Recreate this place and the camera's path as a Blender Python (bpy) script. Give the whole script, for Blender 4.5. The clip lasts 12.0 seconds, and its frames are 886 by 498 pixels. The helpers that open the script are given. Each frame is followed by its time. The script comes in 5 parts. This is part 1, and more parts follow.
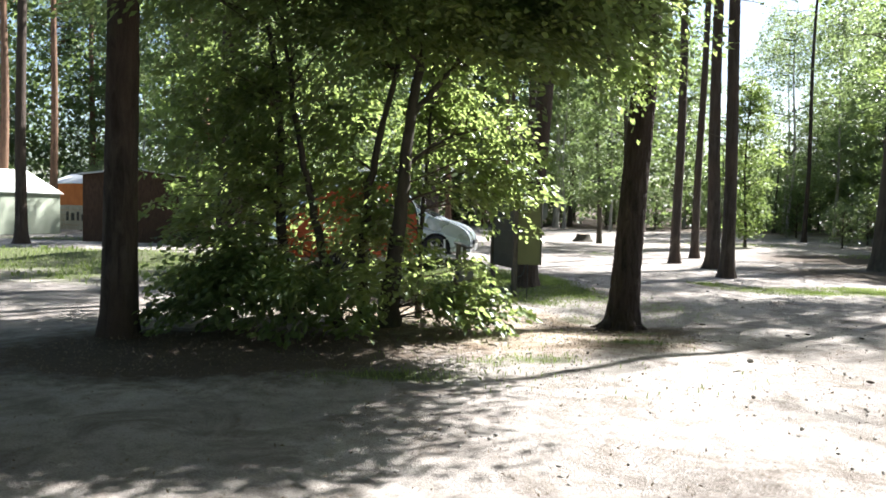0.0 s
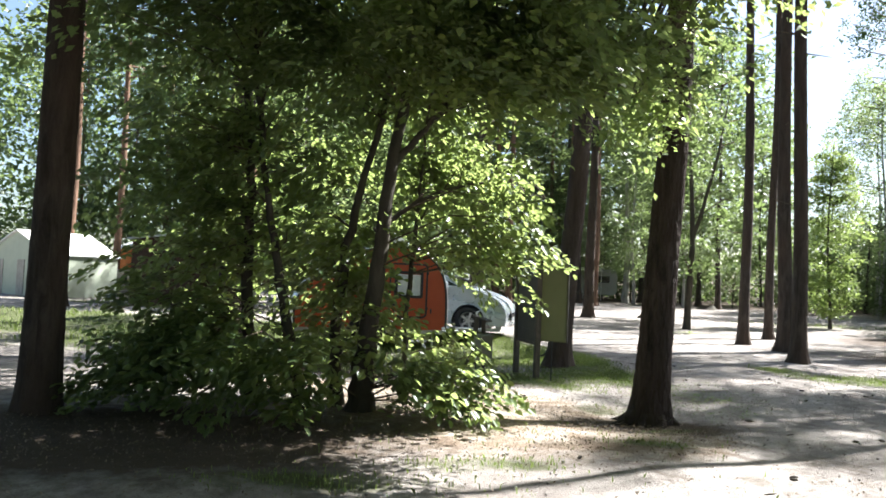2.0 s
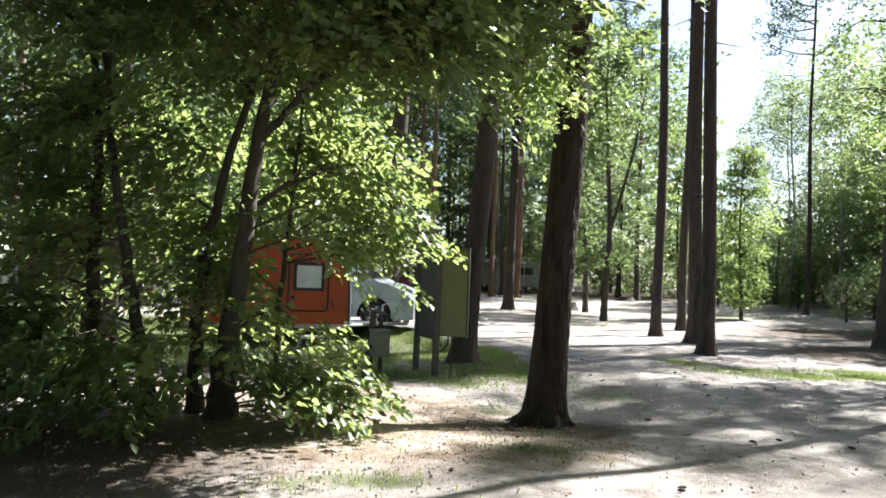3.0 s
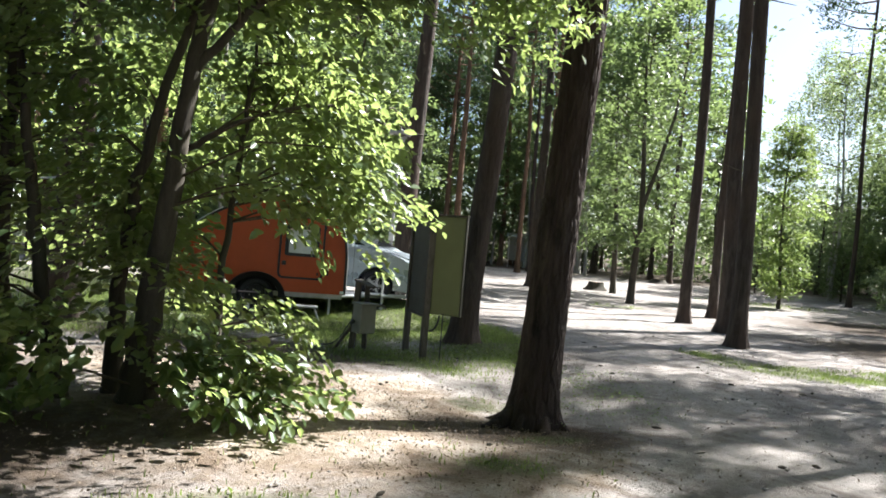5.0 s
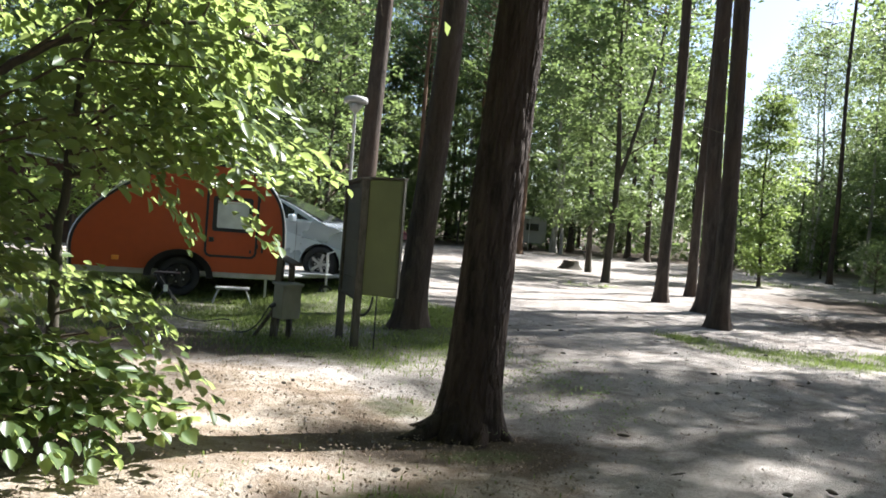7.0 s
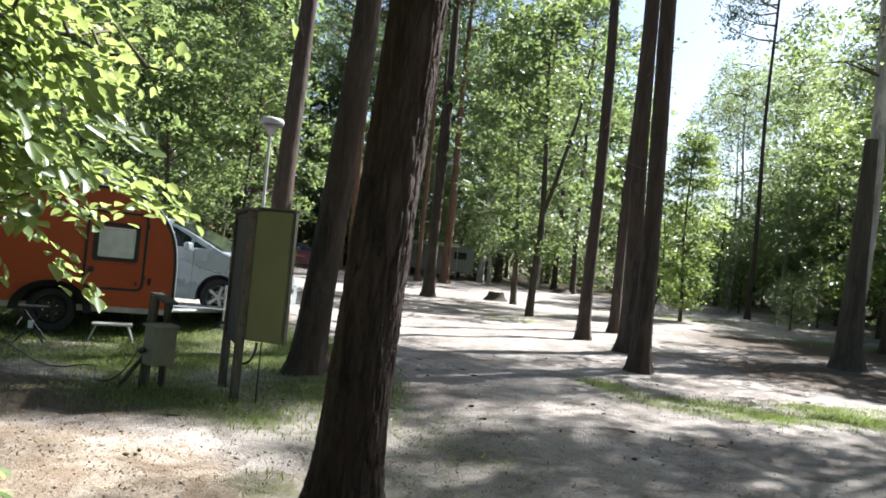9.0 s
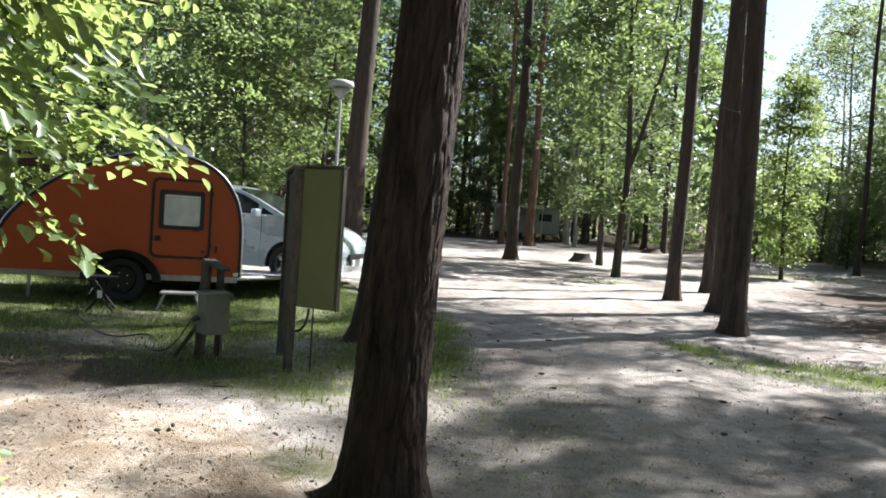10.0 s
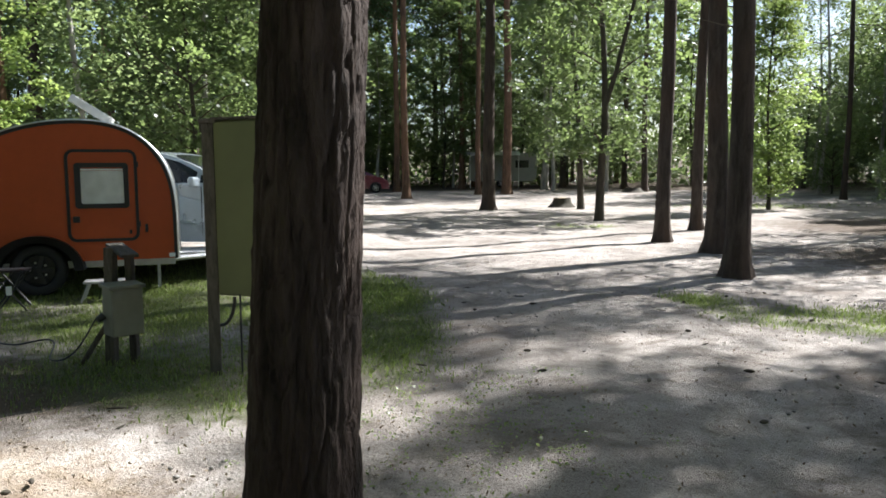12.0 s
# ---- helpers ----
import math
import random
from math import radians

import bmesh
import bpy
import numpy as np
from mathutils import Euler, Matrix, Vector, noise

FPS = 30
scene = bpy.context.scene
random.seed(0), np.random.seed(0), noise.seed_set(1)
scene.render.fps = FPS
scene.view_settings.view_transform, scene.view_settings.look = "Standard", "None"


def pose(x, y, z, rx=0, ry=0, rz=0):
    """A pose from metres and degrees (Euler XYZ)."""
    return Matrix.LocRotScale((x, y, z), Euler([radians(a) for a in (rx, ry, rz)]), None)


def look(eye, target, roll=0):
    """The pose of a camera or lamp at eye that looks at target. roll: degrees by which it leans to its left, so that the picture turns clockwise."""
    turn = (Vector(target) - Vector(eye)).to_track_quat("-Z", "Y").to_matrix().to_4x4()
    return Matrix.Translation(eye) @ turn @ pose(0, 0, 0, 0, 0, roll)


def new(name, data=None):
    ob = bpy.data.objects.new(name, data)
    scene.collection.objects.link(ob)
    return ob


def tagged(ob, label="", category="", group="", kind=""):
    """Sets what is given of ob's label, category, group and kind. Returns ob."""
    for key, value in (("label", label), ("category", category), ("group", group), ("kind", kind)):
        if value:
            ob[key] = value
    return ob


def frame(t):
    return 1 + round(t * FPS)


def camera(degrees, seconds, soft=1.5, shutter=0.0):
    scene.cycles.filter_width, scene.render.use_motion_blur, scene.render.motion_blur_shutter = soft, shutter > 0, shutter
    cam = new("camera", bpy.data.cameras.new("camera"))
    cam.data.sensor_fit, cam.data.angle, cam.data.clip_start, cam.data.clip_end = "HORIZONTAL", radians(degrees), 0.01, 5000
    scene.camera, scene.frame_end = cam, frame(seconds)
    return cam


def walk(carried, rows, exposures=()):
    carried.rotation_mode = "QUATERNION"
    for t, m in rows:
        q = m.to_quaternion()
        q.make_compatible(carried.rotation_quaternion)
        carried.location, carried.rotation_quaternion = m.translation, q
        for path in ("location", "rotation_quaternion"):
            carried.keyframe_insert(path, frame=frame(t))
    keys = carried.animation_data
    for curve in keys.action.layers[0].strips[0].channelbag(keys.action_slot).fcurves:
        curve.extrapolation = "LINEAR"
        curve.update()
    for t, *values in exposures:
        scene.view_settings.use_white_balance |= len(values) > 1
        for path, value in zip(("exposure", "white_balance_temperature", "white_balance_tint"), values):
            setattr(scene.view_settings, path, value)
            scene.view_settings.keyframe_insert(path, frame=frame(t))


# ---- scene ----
cam = camera(62.0, 12.0, soft=1.75)
PATH = [
    (0, (0.923, -1.004, 1.413), (0.728, 0.984, 1.314), 1.3),
    (0.5, (1.129, -0.604, 1.369), (0.928, 1.385, 1.317), 1.2),
    (1, (1.338, -0.088, 1.359), (0.988, 1.881, 1.34), -0.5),
    (1.5, (1.641, 0.283, 1.4), (1.445, 2.273, 1.44), 0.9),
    (2, (1.773, 0.487, 1.364), (1.366, 2.443, 1.456), 2.4),
    (2.5, (2.061, 0.959, 1.373), (1.804, 2.942, 1.372), 2.7),
    (3, (2.162, 1.31, 1.372), (1.942, 3.296, 1.451), 2.3),
    (3.2, (2.171, 1.396, 1.376), (1.814, 3.363, 1.424), 1.0),
    (4.8, (2.509, 2.467, 1.37), (2.166, 4.438, 1.344), 3.4),
    (5, (2.548, 2.657, 1.375), (2.239, 4.633, 1.375), 4.9),
    (5.5, (2.605, 3.178, 1.318), (2.39, 5.166, 1.285), 5.5),
    (6, (2.656, 3.604, 1.291), (2.528, 5.6, 1.29), 4.2),
    (6.5, (2.736, 3.967, 1.285), (2.504, 5.954, 1.267), 4.8),
    (6.7, (2.773, 4.074, 1.27), (2.533, 6.059, 1.227), 4.5),
    (8.3, (3.046, 4.575, 1.38), (2.744, 6.552, 1.327), 5.3),
    (8.5, (3.051, 4.714, 1.39), (2.8, 6.696, 1.307), 6.2),
    (9, (3.061, 5.019, 1.443), (2.987, 7.017, 1.484), 5.6),
    (9.5, (3.171, 5.357, 1.423), (3.007, 7.35, 1.426), 4.3),
    (10, (3.279, 5.654, 1.391), (2.977, 7.629, 1.317), 3.9),
    (10.5, (3.21, 5.96, 1.411), (3.031, 7.949, 1.302), 0.4),
    (11, (3.291, 6.266, 1.411), (3.123, 8.243, 1.16), 0.2),
    (11.5, (3.301, 6.59, 1.407), (2.94, 8.547, 1.215), 0.3),
    (12, (3.287, 6.957, 1.392), (3.04, 8.931, 1.194), -0.4),
]
walk(cam, [(t, look(eye, target, roll)) for t, eye, target, roll in PATH], exposures=[(0.0, 2.47, 6280, 10), (3.0, 2.41, 6280, 10), (6.0, 2.18, 6280, 10), (8.5, 2.2, 6280, 10), (12.0, 2.0, 6280, 10)])

# ---- light ----
SUN_EL, SUN_AZ = radians(47), radians(50.5)          # the azimuth is counted from +y towards +x
world = bpy.data.worlds.new("sky")
scene.world = world
world.use_nodes = True
wn = world.node_tree.nodes
sky = wn.new("ShaderNodeTexSky")
sky.sky_type = "NISHITA"
sky.sun_disc = False
sky.sun_elevation, sky.sun_rotation = SUN_EL, SUN_AZ
sky.air_density, sky.dust_density = 1.0, 1.6
wn["Background"].inputs["Strength"].default_value = 0.05
world.node_tree.links.new(sky.outputs[0], wn["Background"].inputs[0])
sun = new("sun", bpy.data.lights.new("sun", "SUN"))
sun.data.energy, sun.data.angle, sun.data.color = 5.0, radians(0.55), (1.0, 0.975, 0.955)
sun_from = Vector((math.sin(SUN_AZ) * math.cos(SUN_EL), math.cos(SUN_AZ) * math.cos(SUN_EL), math.sin(SUN_EL)))
sun.matrix_world = look(tuple(sun_from * 60), (0, 0, 0))


# ---- materials ----
def material(name):
    m = bpy.data.materials.new(name)
    m.use_nodes = True
    nt = m.node_tree
    return m, nt, nt.nodes["Principled BSDF"]


def node(nt, kind, ins=None, operation=""):
    n = nt.nodes.new(kind)
    if operation:
        n.operation = operation
    for k, v in (ins or {}).items():
        if isinstance(v, bpy.types.NodeSocket):
            nt.links.new(v, n.inputs[k])
        else:
            n.inputs[k].default_value = v
    return n


def ramp(nt, fac, stops):
    n = nt.nodes.new("ShaderNodeValToRGB")
    nt.links.new(fac, n.inputs[0])
    e = n.color_ramp.elements
    while len(e) < len(stops):
        e.new(0.5)
    for el, (p, c) in zip(e, stops):
        el.position, el.color = p, (*c, 1)
    return n.outputs[0]


def coords(nt, scale, kind="Object"):
    tc = nt.nodes.new("ShaderNodeTexCoord")
    mp = node(nt, "ShaderNodeMapping", {"Vector": tc.outputs[kind], "Scale": scale})
    return mp.outputs[0]


def mix(nt, fac, a, b):
    n = nt.nodes.new("ShaderNodeMix")
    n.data_type = "RGBA"
    for i, v in ((0, fac), (6, a), (7, b)):
        if isinstance(v, bpy.types.NodeSocket):
            nt.links.new(v, n.inputs[i])
        else:
            n.inputs[i].default_value = v if i == 0 else (*v, 1)
    return n.outputs[2]


def bump(nt, bsdf, height, strength, dist):
    b = node(nt, "ShaderNodeBump", {"Height": height, "Strength": strength, "Distance": dist})
    nt.links.new(b.outputs[0], bsdf.inputs["Normal"])


def plain(name, col, rough=0.6, metal=0.0, vary=0.12, scale=14.0, relief=0.0, coat=0.0):
    """Paint, plastic, rubber or metal with slight unevenness in tone and gloss."""
    m, nt, b = material(name)
    n1 = node(nt, "ShaderNodeTexNoise", {"Vector": coords(nt, (scale,) * 3), "Scale": 1.0, "Detail": 6.0})
    n2 = node(nt, "ShaderNodeTexNoise", {"Vector": coords(nt, (scale * 0.12,) * 3), "Scale": 1.0, "Detail": 3.0})
    s = node(nt, "ShaderNodeMath", {0: n1.outputs[0], 1: n2.outputs[0]}, operation="ADD")
    dark, light = [c * (1 - vary) for c in col], [min(1, c * (1 + vary)) for c in col]
    h = node(nt, "ShaderNodeMath", {0: s.outputs[0], 1: 0.5}, operation="MULTIPLY")
    nt.links.new(ramp(nt, h.outputs[0], [(0.35, dark), (0.65, light)]), b.inputs["Base Color"])
    r = node(nt, "ShaderNodeMapRange", {0: n2.outputs[0], 3: max(0.02, rough - 0.08), 4: min(1, rough + 0.08)})
    nt.links.new(r.outputs[0], b.inputs["Roughness"])
    b.inputs["Metallic"].default_value = metal
    b.inputs["Coat Weight"].default_value = coat
    if relief:
        bump(nt, b, n1.outputs[0], 0.5, relief)
    return m


def bark(name, dark, light, tint, plates=1.0, relief=0.02):
    """Fissured bark: upright plates with dark gaps; the tint comes in as large blotches."""
    m, nt, b = material(name)
    v = coords(nt, (14 * plates, 14 * plates, 2.6 * plates))
    n = node(nt, "ShaderNodeTexNoise", {"Vector": v, "Scale": 1.0, "Detail": 8.0, "Roughness": 0.65, "Distortion": 0.6})
    f = node(nt, "ShaderNodeTexNoise", {"Vector": coords(nt, (70, 70, 26)), "Scale": 1.0, "Detail": 5.0})
    big = node(nt, "ShaderNodeTexNoise", {"Vector": coords(nt, (2.2, 2.2, 0.8)), "Scale": 1.0, "Detail": 4.0})
    base = ramp(nt, n.outputs[0], [(0.34, dark), (0.62, light)])
    blotch = ramp(nt, big.outputs[0], [(0.42, (0, 0, 0)), (0.68, (1, 1, 1))])
    col = mix(nt, blotch, base, mix(nt, n.outputs[0], [c * 0.55 for c in tint], tint))
    nt.links.new(mix(nt, 0.18, col, ramp(nt, f.outputs[0], [(0.3, (0.02, 0.017, 0.014)), (0.7, light)])), b.inputs["Base Color"])
    b.inputs["Roughness"].default_value = 0.92
    b.inputs["Specular IOR Level"].default_value = 0.2
    hsum = node(nt, "ShaderNodeMath", {0: f.outputs[0], 1: 0.3, 2: n.outputs[0]}, operation="MULTIPLY_ADD")
    bump(nt, b, hsum.outputs[0], 0.9, relief)
    return m


def foliage(name, dark, light, through_col, thin=0.5, gloss=0.42):
    """Leaves: each takes its own tone; light passes through them."""
    m, nt, b = material(name)
    geo = nt.nodes.new("ShaderNodeNewGeometry")
    vn = node(nt, "ShaderNodeTexNoise", {"Vector": coords(nt, (0.7, 0.7, 0.7)), "Scale": 1.0, "Detail": 2.0})
    k = node(nt, "ShaderNodeMath", {0: geo.outputs["Random Per Island"], 1: 0.65, 2: vn.outputs[0]}, operation="MULTIPLY_ADD")
    nt.links.new(ramp(nt, k.outputs[0], [(0.3, dark), (0.95, light)]), b.inputs["Base Color"])
    b.inputs["Roughness"].default_value = gloss
    b.inputs["Specular IOR Level"].default_value = 0.42
    tr = node(nt, "ShaderNodeBsdfTranslucent", {"Color": ramp(nt, k.outputs[0], [(0.3, [c * 0.6 for c in through_col]), (0.95, through_col)])})
    ms = node(nt, "ShaderNodeMixShader", {0: thin, 1: b.outputs[0], 2: tr.outputs[0]})
    nt.links.new(ms.outputs[0], nt.nodes["Material Output"].inputs[0])
    return m


MAT = {
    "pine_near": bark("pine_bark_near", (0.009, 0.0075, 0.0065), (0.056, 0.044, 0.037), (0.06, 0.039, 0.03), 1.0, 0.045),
    "pine": bark("pine_bark", (0.02, 0.016, 0.013), (0.08, 0.064, 0.052), (0.08, 0.053, 0.038), 0.8, 0.03),
    "pine_red": bark("pine_bark_red", (0.06, 0.036, 0.024), (0.19, 0.115, 0.075), (0.2, 0.115, 0.07), 0.7, 0.02),
    "dark_bark": bark("smooth_dark_bark", (0.03, 0.025, 0.02), (0.085, 0.072, 0.056), (0.065, 0.063, 0.045), 0.6, 0.012),
    "twig": bark("twig_bark", (0.04, 0.032, 0.024), (0.12, 0.09, 0.06), (0.1, 0.09, 0.06), 2.0, 0.004),
    "birch": bark("birch_bark", (0.12, 0.11, 0.1), (0.48, 0.46, 0.42), (0.36, 0.34, 0.3), 0.55, 0.008),
    "leaf": foliage("broad_leaf", (0.024, 0.046, 0.016), (0.075, 0.12, 0.045), (0.37, 0.46, 0.14), 0.48, 0.38),
    "leaf_bright": foliage("young_and_sunlit_leaf", (0.05, 0.1, 0.018), (0.11, 0.19, 0.035), (0.33, 0.42, 0.12), 0.5, 0.42),
    "leaf_far": foliage("wood_leaf", (0.018, 0.038, 0.014), (0.062, 0.1, 0.04), (0.23, 0.31, 0.1), 0.46, 0.45),
    "leaf_birch": foliage("birch_leaf", (0.045, 0.085, 0.025), (0.12, 0.19, 0.06), (0.285, 0.36, 0.145), 0.5, 0.45),
    "needle": foliage("pine_needle", (0.022, 0.045, 0.02), (0.06, 0.1, 0.04), (0.09, 0.15, 0.045), 0.3, 0.5),
    "grass": foliage("grass_blade", (0.05, 0.075, 0.022), (0.16, 0.2, 0.065), (0.27, 0.36, 0.085), 0.42, 0.55),
    "litter": foliage("dry_litter", (0.09, 0.064, 0.044), (0.22, 0.175, 0.125), (0.15, 0.1, 0.05), 0.2, 0.8),
    "orange": plain("orange_paint", (0.37, 0.056, 0.006), 0.5, vary=0.08, scale=9, coat=0.04),
    "black": plain("black_trim", (0.012, 0.012, 0.013), 0.45, vary=0.2),
    "rubber": plain("tyre_rubber", (0.016, 0.016, 0.017), 0.8, vary=0.25, relief=0.004),
    "alu": plain("aluminium_edge", (0.66, 0.66, 0.65), 0.32, metal=0.9),
    "galv": plain("galvanised_steel", (0.46, 0.47, 0.47), 0.45, metal=0.6, vary=0.2),
    "greyvan": plain("dull_pale_van_paint", (0.3, 0.31, 0.28), 0.5, vary=0.08, scale=3),
    "stone": plain("pebble_stone", (0.2, 0.185, 0.165), 0.85, vary=0.35, scale=30, relief=0.004),
    "darkmetal": plain("dull_dark_metal", (0.13, 0.13, 0.13), 0.55, metal=0.3, vary=0.2),
    "lampgrey": plain("dull_grey_lamp_paint", (0.26, 0.26, 0.25), 0.6, vary=0.15, scale=8),
    "white": plain("white_plastic", (0.78, 0.78, 0.76), 0.4, vary=0.05),
    "blind": plain("silver_blind", (0.55, 0.57, 0.55), 0.35, metal=0.25, vary=0.2, scale=6, relief=0.03),
    "olive": plain("olive_painted_metal", (0.12, 0.132, 0.056), 0.6, vary=0.1, scale=5, relief=0.002),
    "greywood": bark("weathered_wood", (0.045, 0.04, 0.033), (0.125, 0.112, 0.095), (0.1, 0.09, 0.076), 2.0, 0.006),
    "boarddark": plain("dark_board", (0.05, 0.047, 0.032), 0.75, vary=0.2, scale=5, relief=0.004),
    "beigebox": plain("grey_green_box_paint", (0.16, 0.16, 0.12), 0.6, vary=0.12),
    "carpaint": plain("silver_blue_car_paint", (0.5, 0.56, 0.6), 0.28, metal=0.55, vary=0.04, coat=0.6),
    "redpaint": plain("dark_red_car_paint", (0.16, 0.012, 0.03), 0.3, vary=0.06, coat=0.6),
    "glassdark": plain("car_window_glass", (0.012, 0.015, 0.017), 0.06, vary=0.1),
    "lens": plain("lamp_lens", (0.72, 0.74, 0.75), 0.15, vary=0.05, coat=0.5),
    "amber": plain("amber_lens", (0.75, 0.25, 0.03), 0.3),
    "tentwall": plain("grey_green_tent_wall", (0.4, 0.44, 0.34), 0.85, vary=0.08, scale=3, relief=0.02),
    "canvas": plain("white_tent_canvas", (0.74, 0.75, 0.7), 0.8, vary=0.06, scale=3, relief=0.02),
    "brownwood": bark("brown_hut_boards", (0.045, 0.028, 0.02), (0.11, 0.065, 0.042), (0.09, 0.055, 0.036), 1.5, 0.01),
    "rustwood": bark("orange_brown_boards", (0.32, 0.1, 0.025), (0.5, 0.18, 0.05), (0.45, 0.15, 0.04), 1.2, 0.01),
    "roofpale": plain("pale_roof_felt", (0.62, 0.62, 0.6), 0.8, vary=0.1, scale=4),
    "palefence": bark("pale_fence_boards", (0.26, 0.24, 0.2), (0.46, 0.44, 0.38), (0.4, 0.38, 0.32), 1.2, 0.008),
    "inkdark": plain("dark_lettering", (0.03, 0.03, 0.03), 0.7),
    "cutwood": bark("cut_wood", (0.25, 0.18, 0.11), (0.5, 0.4, 0.27), (0.42, 0.33, 0.22), 1.5, 0.006),
}


# ---- mesh helpers ----
def quick_mesh(name, V, F, mat, smooth=False):
    """A mesh from vertex and face arrays; all faces have the same number of corners."""
    V, F = np.asarray(V, np.float32), np.asarray(F, np.int32)
    me = bpy.data.meshes.new(name)
    m, k = F.shape
    me.vertices.add(len(V))
    me.vertices.foreach_set("co", V.ravel())
    me.loops.add(m * k)
    me.loops.foreach_set("vertex_index", F.ravel())
    me.polygons.add(m)
    me.polygons.foreach_set("loop_start", np.arange(0, m * k, k, dtype=np.int32))
    if smooth:
        me.polygons.foreach_set("use_smooth", np.ones(m, bool))
    me.update(calc_edges=True)
    me.materials.append(mat)
    return me


def thing(name, label, category, m=None, group="", kind=""):
    e = new(name)
    e.empty_display_size = 0.2
    e.matrix_world = m or Matrix()
    return tagged(e, label, category, group, kind)


def mesh_part(name, me, parent, label=""):
    ob = new(name, me)
    ob.parent = parent
    return tagged(ob, label) if label else ob


def part(name, bm, mat, parent, label="", smooth=False):
    me = bpy.data.meshes.new(name)
    if smooth:
        for f in bm.faces:
            f.smooth = True
    bm.to_mesh(me)
    bm.free()
    me.materials.append(mat)
    return mesh_part(name, me, parent, label)


def box(bm, size, at=(0, 0, 0), turn=None, bevel=0.0, seg=2):
    r = bmesh.ops.create_cube(bm, size=1.0)
    vs = r["verts"]
    bmesh.ops.scale(bm, vec=size, verts=vs)
    if bevel:
        es = list({e for v in vs for e in v.link_edges})
        g = bmesh.ops.bevel(bm, geom=es, offset=bevel, segments=seg, affect="EDGES", profile=0.5)
        vs = list({v for f in g["faces"] for v in f.verts} | {v for v in vs if v.is_valid})
    m = Matrix.Translation(at) @ (turn.to_4x4() if turn else Matrix())
    bmesh.ops.transform(bm, matrix=m, verts=vs)
    return vs


def new_box(size, at=(0, 0, 0), turn=None, bevel=0.0, seg=2):
    bm = bmesh.new()
    box(bm, size, at, turn, bevel, seg)
    return bm


def rod(bm, a, b, r, r2=None, sides=12):
    a, b = Vector(a), Vector(b)
    q = (b - a).to_track_quat("Z", "Y").to_matrix().to_4x4()
    bmesh.ops.create_cone(bm, cap_ends=True, segments=sides, radius1=r, radius2=r if r2 is None else r2, depth=(b - a).length,
                          matrix=Matrix.Translation((a + b) / 2) @ q)


def lathe(bm, outline, sides=32, m=None, caps=True):
    """Turns an outline of (radius, height) about the z axis."""
    rings = []
    for r, z in outline:
        rings.append([bm.verts.new((r * math.cos(2 * math.pi * i / sides), r * math.sin(2 * math.pi * i / sides), z)) for i in range(sides)])
    for a, b in zip(rings, rings[1:]):
        for i in range(sides):
            bm.faces.new((a[i], a[(i + 1) % sides], b[(i + 1) % sides], b[i]))
    for ring in (rings[0], rings[-1]):
        if caps and outline[0][0] > 1e-4:
            try:
                bm.faces.new(ring)
            except ValueError:
                pass
    bmesh.ops.recalc_face_normals(bm, faces=bm.faces)
    if m:
        bmesh.ops.transform(bm, matrix=m, verts=bm.verts)


def extrude_outline(bm, pts, depth, bevel=0.0):
    """A plate from an outline in the x-z plane, from y=0 to y=depth."""
    a = [bm.verts.new((x, 0, z)) for x, z in pts]
    b = [bm.verts.new((x, depth, z)) for x, z in pts]
    n = len(pts)
    f1, f2 = bm.faces.new(a), bm.faces.new(b[::-1])
    for i in range(n):
        bm.faces.new((a[i], b[i], b[(i + 1) % n], a[(i + 1) % n]))
    bmesh.ops.recalc_face_normals(bm, faces=bm.faces)
    if bevel:
        es = [e for e in bm.edges if any(f in (f1, f2) for f in e.link_faces)]
        bmesh.ops.bevel(bm, geom=es, offset=bevel, segments=2, affect="EDGES")


def terrain(x, y):
    """The ground is level round the track and rises gently into the woods; it is trodden hollow round the near pine."""
    r = np.hypot(np.asarray(x, float) - 2, np.asarray(y, float) - 4)
    u = np.maximum(0, r - 26)
    hollow = 0.14 * np.exp(-((np.asarray(x, float) - 2.45) ** 2 + (np.asarray(y, float) - 9.4) ** 2) / 1.7)
    dip = 0.12 * np.exp(-((np.asarray(x, float) + 1.0) / 3) ** 2 - ((np.asarray(y, float) - 13.5) / 2.6) ** 2)
    step = lambda v: np.clip(v, 0, 1) ** 2 * (3 - 2 * np.clip(v, 0, 1))
    bank = 0.2 * step((np.asarray(y, float) - 16.0) / 1.4) * step((0.9 - np.asarray(x, float)) / 1.6) * step((27 - np.asarray(y, float)) / 6)
    return 0.022 * u * u / (u + 4) - hollow - dip + bank


